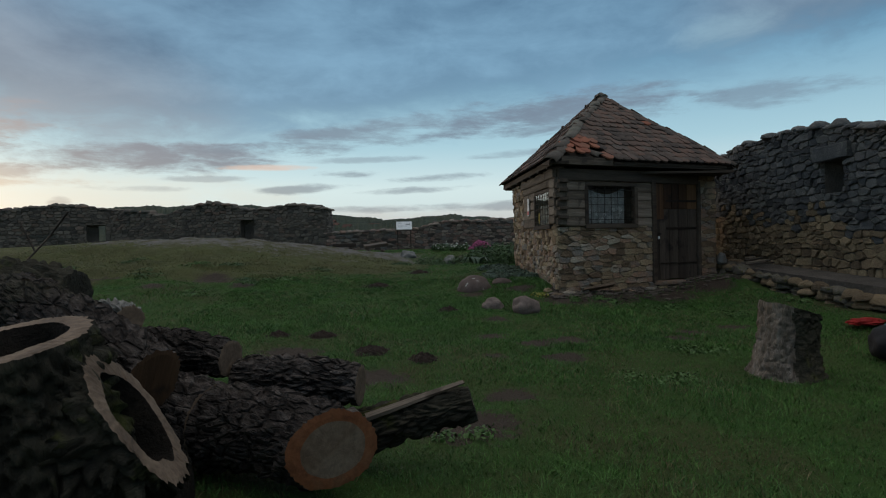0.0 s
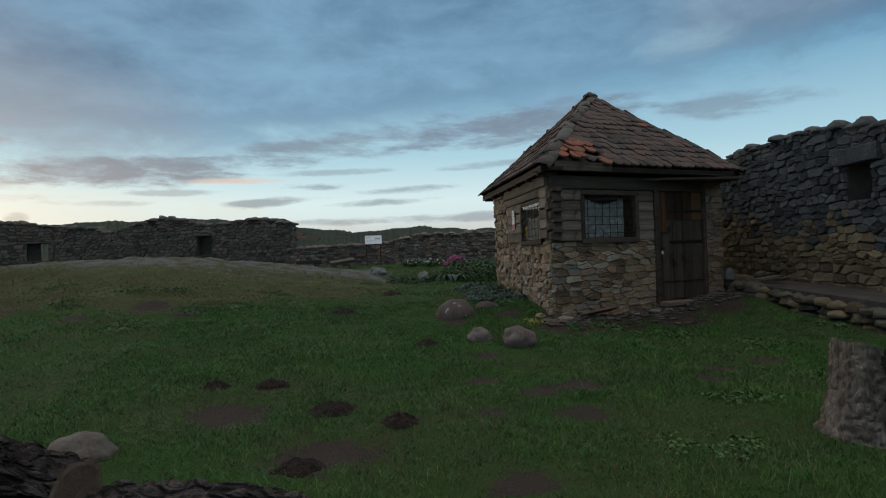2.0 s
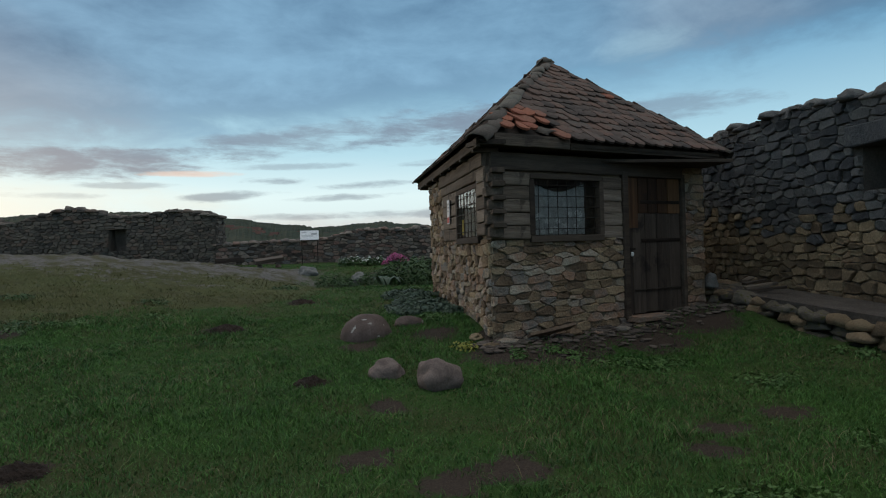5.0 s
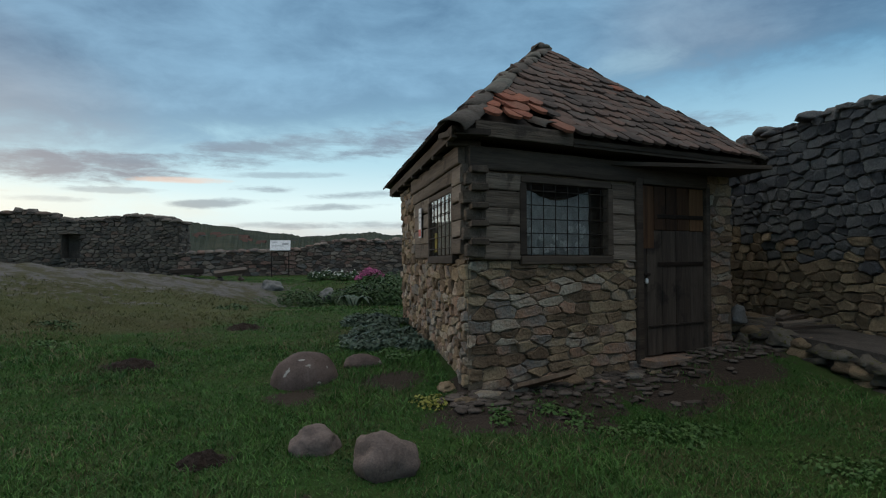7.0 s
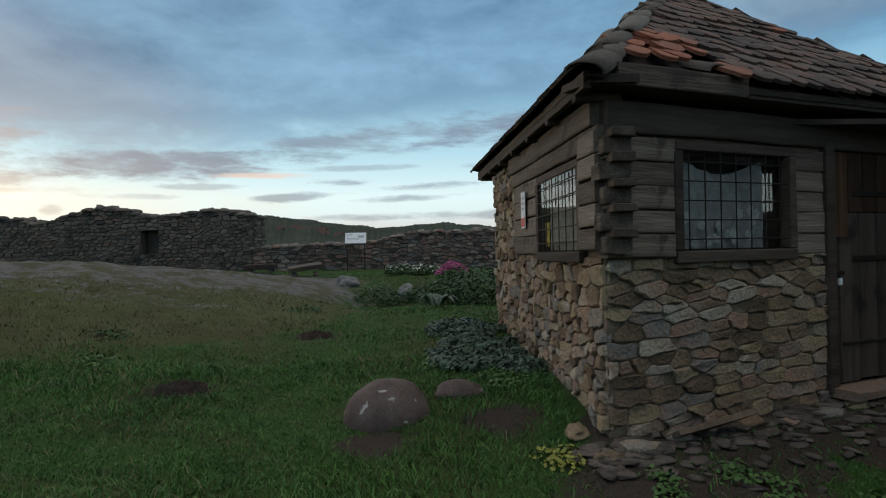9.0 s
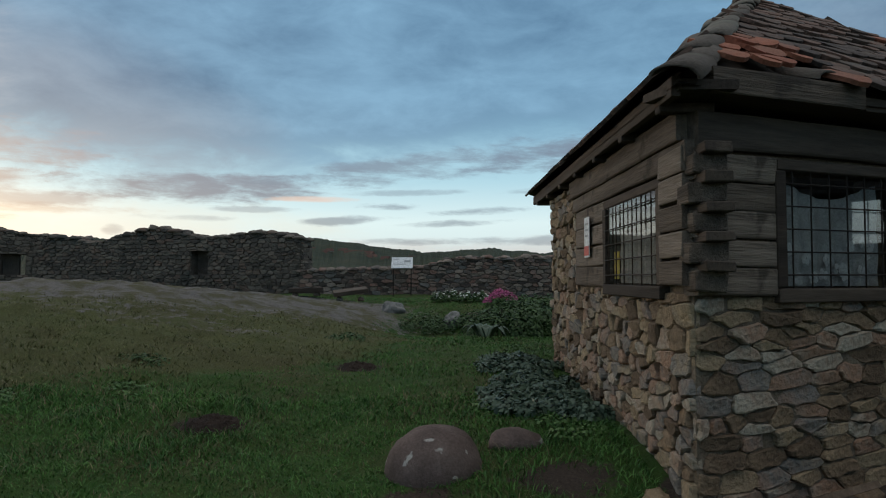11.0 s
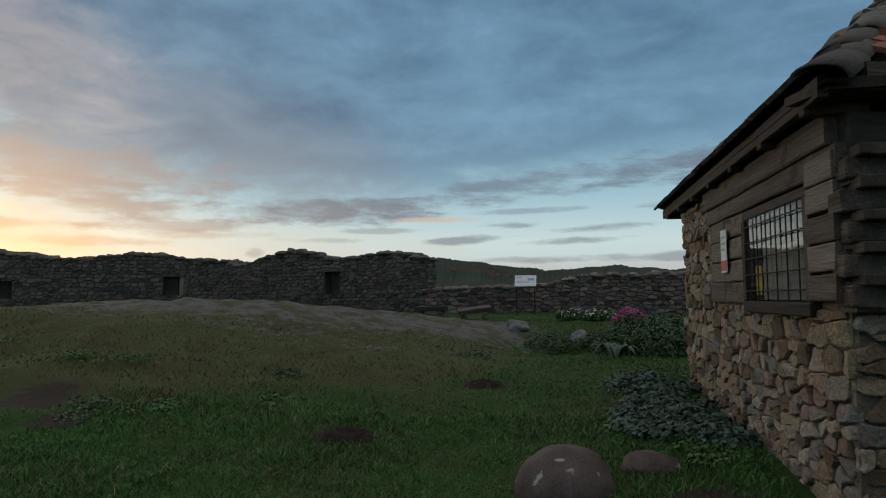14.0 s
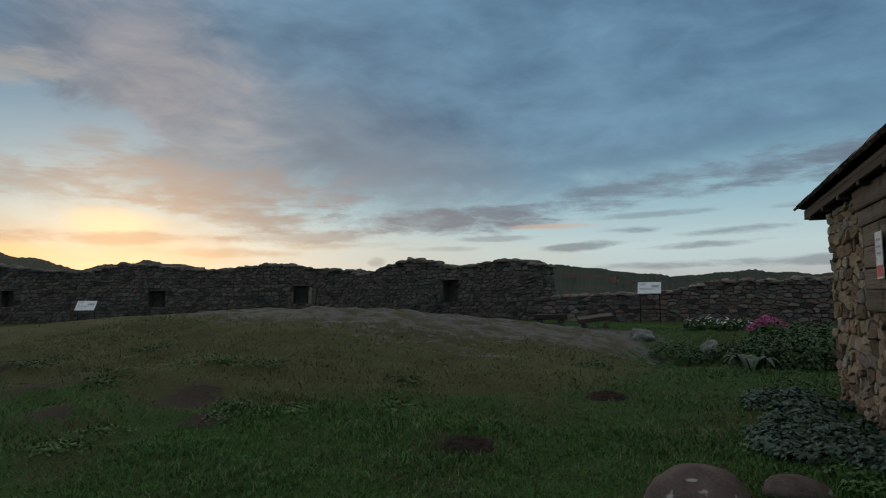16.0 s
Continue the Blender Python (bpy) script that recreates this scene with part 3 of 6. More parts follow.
def rubble(length, base, top, h0, h1, w0, w1, joint, depth, holes=(), seed=1, chip=1.0):
    """Irregular rubble on a wall: x along, z up. holes: (x0, x1, z0, z1)."""
    rnd = random.Random(seed)
    random.seed(seed * 7 + 1)
    lo = min(base(length * i / 40) for i in range(41))
    hi = max(top(length * i / 40) for i in range(41))
    ratio = (w0 + w1) / (h0 + h1)
    seeds, z, row = [], lo, 0
    while z < hi + h1:
        h = rnd.uniform(h0, h1)
        x = -rnd.uniform(0, w1)
        while x < length + w1:
            w = rnd.uniform(w0, w1)
            if rnd.random() < 0.16:
                seeds += [((x + w / 2) / ratio, z + h * 0.25), ((x + w / 2 + rnd.uniform(-0.3, 0.3) * w) / ratio, z + h * 0.8)]
            else:
                seeds.append(((x + w / 2 + rnd.uniform(-0.15, 0.15) * w) / ratio, z + h / 2 + rnd.uniform(-0.2, 0.2) * h))
            x += w
        z += h
    grid, cell = {}, h1 * 1.1
    for s in seeds:
        grid.setdefault((int(s[0] // cell), int(s[1] // cell)), []).append(s)
    out = []
    for sx, sz in seeds:
        gx, gz = int(sx // cell), int(sz // cell)
        near = [s for a in range(gx - 2, gx + 3) for b in range(gz - 2, gz + 3) for s in grid.get((a, b), ()) if s != (sx, sz)]
        near.sort(key=lambda s: (s[0] - sx) ** 2 + (s[1] - sz) ** 2)
        r = 1.6 * h1
        poly = [(sx - r, sz - r), (sx + r, sz - r), (sx + r, sz + r), (sx - r, sz + r)]
        for nx, nz in near[:16]:
            poly = clip(poly, nx - sx, nz - sz, ((nx * nx - sx * sx) + (nz * nz - sz * sz)) / 2)
        poly = [(x * ratio, z) for x, z in poly]
        cx, cz = sx * ratio, sz
        if not 0 < cx < length:
            continue
        poly = clip(clip(poly, -1, 0, 0), 1, 0, length)
        if 0 < cx < length:
            poly = clip(poly, 0, 1, top(cx))
            poly = clip(poly, 0, -1, -base(cx))
        for e0, e1, f0, f1 in holes:
            if not poly:
                break
            if e0 < cx < e1 and f0 < cz < f1:
                gaps = [(cx - e0, (1, 0, e0)), (e1 - cx, (-1, 0, -e1)), (cz - f0, (0, 1, f0)), (f1 - cz, (0, -1, -f1))]
                poly = clip(poly, *min(gaps)[1])
            else:
                sides = [(e0 - cx, (1, 0, e0)), (cx - e1, (-1, 0, -e1)), (f0 - cz, (0, 1, f0)), (cz - f1, (0, -1, -f1))]
                poly = clip(poly, *max(sides)[1]) if any(e0 < x < e1 and f0 < z < f1 for x, z in poly) or (poly and min(p[0] for p in poly) < e1 and max(p[0] for p in poly) > e0 and min(p[1] for p in poly) < f1 and max(p[1] for p in poly) > f0) else poly
        if len(poly) < 3:
            continue
        wx, wz = max(p[0] for p in poly) - min(p[0] for p in poly), max(p[1] for p in poly) - min(p[1] for p in poly)
        if wx < 0.045 or wz < 0.03:
            continue
        mx, mz = sum(p[0] for p in poly) / len(poly), sum(p[1] for p in poly) / len(poly)
        pts = []
        n = len(poly)
        for i in range(n):
            p, q, r2 = Vector(poly[i - 1]), Vector(poly[i]), Vector(poly[(i + 1) % n])
            if (p - q).length < 1e-4 or (r2 - q).length < 1e-4:
                continue
            k = rnd.uniform(0.08, 0.24)
            for a in ((q + (p - q) * k, q + (r2 - q) * k) if (p - q).angle(r2 - q) < radians(128) else (q,)):
                d = Vector((mx, mz)) - a
                a = a + d.normalized() * min(joint * rnd.uniform(0.7, 1.9), d.length * 0.5)
                pts.append((a.x, a.y))
        torn = []
        for (ax, az_), (bx, bz) in zip(pts, pts[1:] + pts[:1]):
            torn.append((ax, az_))
            span = math.hypot(bx - ax, bz - az_)
            if span > 0.05:
                k = rnd.uniform(0.35, 0.65)
                o = rnd.uniform(-0.02, 0.10) * span
                torn.append((ax + (bx - ax) * k + (bz - az_) / span * -o * chip, az_ + (bz - az_) * k + (bx - ax) / span * o * chip))
        pts = torn
        if len(pts) >= 4:
            out.append((mx, mz, stone_shape(pts, depth * rnd.uniform(0.5, 1.3), mx, mz)))
    return out


def stones_as_parts(stones, parent, mats, limit=300, order=None):
    """The first stones are pieces of their own, the others one joined mesh."""
    stones = sorted(stones, key=order) if order else stones
    for mx, mz, (v, f) in stones[:limit]:
        c = Vector((mx, 0, mz))
        me = raw("stone", [Vector(p) - c for p in v], f)
        part_mesh("stone", me, mats(mx, mz), parent, m=Matrix.Translation(c))
    groups = {}
    for mx, mz, (v, f) in stones[limit:]:
        vs, fs = groups.setdefault(mats(mx, mz), ([], []))
        o = len(vs)
        vs.extend(v)
        fs.extend(tuple(o + i for i in q) for q in f)
    for mat, (vs, fs) in groups.items():
        ob = part_mesh("stonework", raw("stonework", vs, fs), mat, parent)
        ob["kind"] = "stuff"


def core(name, length, base, top, thick, mat, holes=(), step=0.25, parent=None, m=None, below=0.6):
    """The body of a ruined wall as columns of uneven height, with its openings left free."""
    cuts = sorted({0.0, length, *[h[0] for h in holes], *[h[1] for h in holes], *np.arange(step, length - step / 2, step)})
    vs, fs = [], []

    def block(x0, x1, z0, z1):
        o = len(vs)
        vs.extend([(x0, 0, z0), (x1, 0, z0), (x1, -thick, z0), (x0, -thick, z0), (x0, 0, z1), (x1, 0, z1), (x1, -thick, z1), (x0, -thick, z1)])
        fs.extend([tuple(o + i for i in q) for q in ((0, 1, 5, 4), (2, 3, 7, 6), (4, 5, 6, 7), (0, 4, 7, 3), (1, 2, 6, 5), (0, 3, 2, 1))])

    for x0, x1 in zip(cuts, cuts[1:]):
        if x1 - x0 < 0.004:
            continue
        mx = (x0 + x1) / 2
        t, b = top(mx) - 0.03, base(mx) - below
        gaps = sorted((h[2], h[3]) for h in holes if h[0] < mx < h[1])
        z = b
        for g0, g1 in gaps:
            block(x0, x1, z, g0)
            z = g1
        block(x0, x1, z, t)
    return part_mesh(name, raw(name, vs, fs), mat, parent, m=m)


def along(p, q, z=0.0):
    """A wall's frame: x from p to q, y outward to the right of the way, z up."""
    d = Vector((q[0] - p[0], q[1] - p[1], 0)).normalized()
    out = Vector((d.y, -d.x, 0))
    return Matrix(((d.x, out.x, 0, p[0]), (d.y, out.y, 0, p[1]), (0, 0, 1, z), (0, 0, 0, 1))), math.hypot(q[0] - p[0], q[1] - p[1])


COPINGS = [rock_mesh("coping_stone", (1, 1, 1), 0.22, 2, 11.0 * i, freq=1.7) for i in range(5)]


def coping(parent, length, top, thick, mat, size, seed):
    """Loose capping stones along a broken wall top, joined into one piece of masonry."""
    rnd = random.Random(seed)
    vs, fs = [], []
    x = 0.0
    while x < length:
        s = rnd.uniform(0.6, 1.25) * size
        for y in np.arange(-0.3 * size, -thick - 0.1, -size * 1.25):
            src = rnd.choice(COPINGS)
            m = Matrix.Translation((x + rnd.uniform(-0.05, 0.05), y + rnd.uniform(-0.05, 0.05), top(x) - 0.05 + rnd.uniform(-0.04, 0.03))) @ Matrix.Rotation(rnd.uniform(0, 6.3), 4, "Z") @ Matrix.Diagonal((s * rnd.uniform(0.6, 0.9), s * rnd.uniform(0.5, 0.75), s * rnd.uniform(0.28, 0.5), 1))
            o = len(vs)
            vs.extend(m @ v.co for v in src.vertices)
            fs.extend(tuple(o + i for i in p.vertices) for p in src.polygons)
        x += s * 0.95
    ob = part_mesh("coping", raw("coping", vs, fs), mat, parent, "broken stones capping the wall", shade=True)
    ob["kind"] = "stuff"


def steps_of(pairs):
    """A profile that runs straight between (x, z) pairs."""
    xs, zs = [p[0] for p in pairs], [p[1] for p in pairs]
    return lambda x: float(np.interp(x, xs, zs))


def castle_wall(name, p, q, top, thick, mats, coremat, label, h=(0.075, 0.19), w=(0.11, 0.38), holes=(), seed=1, limit=300, order=None, capsize=0.28, slits=()):
    m, length = along(p, q)

    def base(x):
        g = m @ Vector((x, 0, 0))
        return lie(g.x, g.y) - 0.12

    body = core(name, length, base, top, thick, coremat, holes, m=m)
    tagged(body, label, "wall", kind="structure")
    rag = lambda x: top(x) + 0.05 * noise.noise(Vector((x * 1.9, seed, 0)))
    stones_as_parts(rubble(length, base, rag, h[0], h[1], w[0], w[1], 0.007, 0.055, holes, seed), body, mats, limit, order)
    if capsize:
        coping(body, length, rag, thick, mats(length / 2, 99), capsize, seed)
    return body


far = lambda x, z: FARSTONE
low = lambda x, z: LOWSTONE
L1 = math.hypot(9.96, 2.09)
castle_wall("wall_north", (-13.06, 29.29), (-3.1, 27.2), steps_of([(0, 3.50), (1.6, 3.35), (2.3, 3.12), (3.6, 3.42), (4.7, 3.68), (5.6, 3.60), (6.6, 3.30), (7.4, 3.36), (8.6, 3.50), (9.6, 3.40), (L1, 3.25)]), 0.9, far, FARMORTAR,
            "tall broken rubble castle wall with a niche", holes=[(6.25, 6.90, 2.05, 2.85)], seed=3, limit=160, order=lambda s: -s[0])
castle_wall("wall_north_west", (-25.0, 24.2), (-13.06, 29.29), steps_of([(0, 3.70), (1.8, 3.45), (3.4, 3.40), (5.2, 3.72), (7.2, 3.60), (8.4, 3.45), (9.6, 3.55), (11.2, 3.72), (12.98, 3.50)]), 0.9, far, FARMORTAR,
            "dark rubble castle wall with window slits", holes=[(6.05, 6.75, 1.95, 2.60), (12.0, 12.75, 2.05, 2.78), (0.1, 0.6, 2.0, 2.65)], seed=5, limit=60, order=lambda s: -s[0])
castle_wall("wall_low", (-3.1, 27.2), (14.0, 27.2), steps_of([(0, 2.22), (2.2, 2.27), (3.6, 2.32), (4.4, 2.42), (5.3, 2.66), (6.3, 2.62), (8.3, 2.66), (9.2, 2.55), (17.1, 2.6)]), 0.8, low, FARMORTAR,
            "low tumbled dry-stone wall", h=(0.06, 0.19), w=(0.10, 0.44), seed=8, limit=260, order=lambda s: abs(s[0] - 4), capsize=0.24)
castle_wall("wall_north_end", (-3.07, 27.24), (-2.88, 28.08), lambda x: 3.12 - 0.12 * x, 0.1, far, FARMORTAR, "broken end of the tall castle wall", seed=12, limit=0, capsize=0)


def blocked(x, y, z, w, h, turn):
    """A backing block added inside a wall opening so that it looks dark."""
    bm = boxed(-w / 2, w / 2, -0.2, 0.2, 0, h, wob=0.01)
    ob = part("blocking", bm, FARMORTAR)
    ob.matrix_world = pose(x, y, z, 0, 0, turn)
    tagged(ob, "backing block added to keep a wall opening dark", "wall", kind="structure")


NM, NWM = along((-13.06, 29.29), (-3.1, 27.2))[0], along((-25.0, 24.2), (-13.06, 29.29))[0]
for m, x0, x1, z0, z1 in ((NM, 6.2, 6.95, 2.0, 2.9), (NWM, 6.0, 6.42, 1.9, 2.65), (NWM, 11.95, 12.47, 2.0, 2.8), (NWM, 0.0, 0.42, 1.95, 2.7)):
    p = m @ Vector(((x0 + x1) / 2, -0.62, z0))
    blocked(p.x, p.y, p.z, x1 - x0, z1 - z0, math.degrees(math.atan2(m[1][0], m[0][0])))
castle_wall("wall_west", (-33.0, 16.0), (-25.0, 24.2), steps_of([(0, 3.7), (6, 3.4), (11.46, 3.7)]), 0.9, far, FARMORTAR, "dark rubble castle wall", h=(0.2, 0.36), w=(0.3, 0.7), seed=9, limit=0)


def closing_wall(name, p, q, z):
    m, length = along(p, q)
    ob = core(name, length, lambda x: -0.4, lambda x: z + 0.2 * noise.noise(Vector((x * 0.4, z, p[0]))), 0.8, FARSTONE, step=0.5, m=m)
    tagged(ob, "rough rubble castle wall", "wall", kind="structure")


closing_wall("wall_south_west", (-24.0, -10.0), (-33.0, 16.0), 3.4)
closing_wall("wall_south", (9.0, -9.0), (-24.0, -10.0), 3.2)

# the tall wall beside the hut, dark and grey above, tan below
RW_M, RW_L = along((7.45, 16.0), (7.0, 3.0))
RW_TOP = steps_of([(0, 2.7), (1.5, 3.0), (2.6, 3.35), (3.5, 3.58), (4.3, 3.56), (5.4, 3.60), (6.2, 3.50), (6.6, 3.46), (7.3, 3.30), (8.2, 3.26), (13.1, 3.3)])
RWIN = (6.50, 7.00, 2.33, 2.86)


def right_stone(x, z):
    if z > 50:
        return GREYSTONE
    line = 1.95 + 0.35 * noise.noise(Vector((x * 0.7, z * 0.4, 2))) - 0.10 * (x - 5)
    return GREYSTONE if z > line + random.uniform(-0.25, 0.25) else TANSTONE


right_wall = core("wall_east", RW_L, lambda x: 0.3, RW_TOP, 0.8, FARMORTAR, [RWIN], m=RW_M)
tagged(right_wall, "tall ruined rubble wall, dark above and tan below", "wall", kind="structure")
stones_as_parts(rubble(RW_L, lambda x: 0.75, lambda x: RW_TOP(x) + 0.06 * noise.noise(Vector((x * 2.1, 4, 0))), 0.075, 0.18, 0.12, 0.36, 0.005, 0.048, [RWIN, (RWIN[0] - 0.12, RWIN[1] + 0.14, RWIN[3], RWIN[3] + 0.26)], 21), right_wall, right_stone, 300, lambda s: abs(s[0] - 6.2))
coping(right_wall, RW_L, RW_TOP, 0.8, GREYSTONE, 0.27, 22)
lintel = beam(0.86, 0.25, 0.16, 0.02)
part("lintel", lintel, GREYSTONE, right_wall, "single long lintel stone", m=pose(RWIN[0] - 0.16, -0.06, RWIN[3] + 0.004))
closing_wall("wall_south_east", (7.0, 3.0), (9.0, -9.0), 3.1)
closing_wall("wall_north_east", (14.0, 28.0), (7.45, 16.0), 2.7)


# ---- the hut ----
A, B, C, D = (2.70, 9.83), (6.10, 11.05), (6.35, 13.9), (2.69, 13.72)
SILL, PLATE = 1.87, 2.87
hut = thing("hut", pose(A[0], A[1], 0.8), "small stone hut with timber corner and tiled roof", "hut")


def under_hut(name, bm, mat, world_m, label="", parent=None, shade=False):
    ob = part(name, bm, mat, None, label, shade=shade)
    ob.parent = parent or hut
    bpy.context.view_layer.update()
    ob.matrix_world = world_m
    return ob


FM, FL = along(A, B)
LM, LL = along(D, A)
BM_, BL = along(C, D)
RM, RL = along(B, C)
WIN_F = (0.56, 1.66, 1.87, 2.61)
DOOR = (2.10, 3.16, 0.84, 2.69)
WIN_L = (LL - 1.56, LL - 0.36, 1.88, 2.54)


def hut_core(name, m, length, base, holes, label):
    ob = core(name, length, lambda x: base, lambda x: PLATE, 0.34, MORTAR, holes, step=5.0, m=None, below=0.35)
    ob.parent = hut
    bpy.context.view_layer.update()
    ob.matrix_world = m
    ob["label"] = label
    return ob


front = hut_core("front_wall", FM @ Matrix.Translation((0.13, 0, 0)), FL - 0.13, 0.8, [(WIN_F[0] - 0.13, WIN_F[1] - 0.13, *WIN_F[2:]), (DOOR[0] - 0.13, DOOR[1] - 0.13, *DOOR[2:])], "rubble stone wall with earth mortar")
left = hut_core("side_wall", LM @ Matrix.Translation((0.35, 0, 0)), LL - 0.352 - 0.14, 0.8, [(WIN_L[0] - 0.35, WIN_L[1] - 0.35, WIN_L[2], WIN_L[3])], "rubble stone wall with earth mortar")
hut_core("back_wall", BM_ @ Matrix.Translation((0.35, 0, 0)), BL - 0.36, 0.8, [], "plain rubble wall")
hut_core("end_wall", RM @ Matrix.Translation((0.35, 0, 0)), RL - 0.36, 0.8, [], "plain rubble wall")
hutstone = lambda x, z: HUTSTONE


def shifted(stones, dx):
    return [(mx - dx, mz, ([(v[0] - dx, v[1], v[2]) for v in vs], fs)) for mx, mz, (vs, fs) in stones]


def quoin_core():
    """The masonry of the sharp front corner."""
    bm = bmesh.new()
    pts = [FM @ Vector((0.004, -0.004, 0)), FM @ Vector((0.40, -0.004, 0)), Vector((3.0, 10.3, 0)), LM @ Vector((LL - 0.40, -0.004, 0))]
    f = bm.faces.new([bm.verts.new((p.x, p.y, 0.45)) for p in pts])
    top = bmesh.ops.extrude_face_region(bm, geom=[f])
    for v in top["geom"]:
        if isinstance(v, bmesh.types.BMVert):
            v.co.z = PLATE - 0.06
    bmesh.ops.recalc_face_normals(bm, faces=bm.faces)
    return bm


under_hut("corner_wall", quoin_core(), MORTAR, Matrix(), "rubble corner with earth mortar")
front_holes = [(-1, DOOR[0] - 0.0, SILL, 4), (DOOR[0], DOOR[1], 0, 4)]
stones_as_parts(shifted(rubble(FL, lambda x: 0.74, lambda x: PLATE - 0.05, 0.045, 0.15, 0.10, 0.40, 0.003, 0.024, front_holes, 34), 0.13), front, hutstone, 300)
LOGEND = LL - 2.59
left_holes = [(LOGEND, LL + 1, SILL + 0.02, 4)]
stones_as_parts(shifted(rubble(LL, lambda x: 0.78, lambda x: PLATE - 0.02, 0.06, 0.16, 0.10, 0.25, 0.004, 0.032, left_holes, 33), 0.35), left, hutstone, 300, lambda s: -s[0])

# plinth stones along the foot
rnd = random.Random(5)
for i in range(11):
    me = rock_mesh("footing_stone", (rnd.uniform(0.10, 0.17), rnd.uniform(0.06, 0.09), rnd.uniform(0.035, 0.055)), 0.3, 2, 50 + i, 0.5)
    ob = part_mesh("footing_stone", me, HUTSTONE)
    ob.parent = hut
    bpy.context.view_layer.update()
    ob.matrix_world = FM @ pose(0.1 + i * 0.34, 0.06 + rnd.uniform(0, 0.1), 0.72 + rnd.uniform(-0.02, 0.03), 0, 0, rnd.uniform(-20, 20))

# log courses: front corner panel, the panel by the door, the side and its far panel
def course(m, x0, x1, z0, z1, y, depth, mat=TIMBER, name="log"):
    under_hut(name, beam(x1 - x0, z1 - z0, depth, 0.011, 8), mat, m @ pose(x0, y, z0))


for i in range(5):
    z0 = SILL + 0.005 + i * 0.152
    z1 = z0 + 0.143
    out = i % 2 == 0
    course(FM, -0.02 if out else 0.13, 0.535, z0, z1, -0.05, 0.10)
    course(LM, LL - 0.345, LL + (0.0 if out else 0.0), z0 + 0.05, z1 + 0.045, -0.03, 0.09)
    under_hut("notched_log_end", boxed(LL - 0.06, LL + 0.10, -0.14, 0.035 + 0.02 * (i % 2), z0 + 0.02, z1 - 0.015, bevel=0.008, wob=0.009), TIMBER, LM, "projecting hewn log end")
    # dark box puts the shade of the gap between log ends into colour
    under_hut("dark_notch", boxed(LL - 0.02, LL + 0.16, -0.15, 0.0, z1 - 0.02, z1 + 0.035, bevel=0.006, wob=0.006), DARKTIMBER, LM, "dark block filling the shaded gap between log ends")
    course(FM, 1.70, 2.075, z0 - 0.01, z1 - 0.012 + 0.006, -0.05, 0.075)
for i in range(4):
    z0 = SILL + 0.03 + i * 0.17
    course(LM, LOGEND + 0.01 * i, WIN_L[0] - 0.04, z0, z0 + 0.158, -0.05, 0.09)
course(FM, 0.0, 3.14, 2.655, 2.85, -0.08, 0.13, DARKTIMBER, "wall_plate")
course(LM, LOGEND - 0.05, LL + 0.02, 2.575, 2.70, -0.06, 0.11, TIMBER, "wall_plate")
course(LM, LOGEND - 0.1, LL - 0.03, 2.705, 2.87, -0.08, 0.15, TIMBER, "wall_plate")


def window(m, x0, x1, z0, z1, bars_x, bars_z, name, label, glass=-0.02, bar=0.022):
    """A window in its opening: frame, pane, iron bars before it."""
    w = under_hut(name, boxed(x0 - 0.01, x1 + 0.01, -0.02, 0.045, z1 - 0.045, z1 + 0.02, bevel=0.006, wob=0.003), DARKTIMBER, m, label)
    for nm, a in (("frame_rail", (x0 - 0.02, x1 + 0.02, -0.03, 0.06, z0 - 0.04, z0 + 0.04)), ("frame_post", (x0 - 0.03, x0 + 0.045, -0.025, 0.055, z0 + 0.042, z1 - 0.047)), ("frame_post", (x1 - 0.045, x1 + 0.03, -0.025, 0.055, z0 + 0.042, z1 - 0.047))):
        under_hut(nm, boxed(*a, bevel=0.006, wob=0.003), DARKTIMBER, m, parent=w)
    under_hut("sash", sheet(x0 + 0.047, x1 - 0.047, glass, z0 + 0.042, z1 - 0.047), GLASS, m, "dusty window pane", w).visible_shadow = False
    for i in range(bars_x):
        x = x0 + 0.045 + (x1 - x0 - 0.09) * (i + 0.5) / bars_x
        under_hut("iron_bar", rod((x, bar, z0 + 0.04), (x + 0.004, bar, z1 - 0.045), 0.0045), IRON, m, parent=w)
    for i in range(bars_z):
        z = z0 + 0.05 + (z1 - z0 - 0.1) * (i + 0.5) / bars_z
        under_hut("iron_bar", rod((x0 + 0.04, bar + 0.009, z), (x1 - 0.04, bar + 0.009, z + 0.003), 0.0045), IRON, m, parent=w)
    return w


def sheet(x0, x1, y, z0, z1):
    bm = bmesh.new()
    bm.faces.new([bm.verts.new(v) for v in ((x1, y, z0), (x0, y, z0), (x0, y, z1), (x1, y, z1))])
    return bm


def rod(p, q, r, seg=8):
    bm = bmesh.new()
    p, q = Vector(p), Vector(q)
    rot = (q - p).to_track_quat("Z", "Y").to_matrix().to_4x4()
    bmesh.ops.create_cone(bm, cap_ends=True, segments=seg, radius1=r, radius2=r, depth=(q - p).length, matrix=Matrix.Translation((p + q) / 2) @ rot)
    return bm


window(FM, *WIN_F, 7, 5, "front_window", "dark timber window with iron grille")
window(LM, *WIN_L, 6, 5, "side_window", "dark timber window with iron grille", 0.035, 0.05)


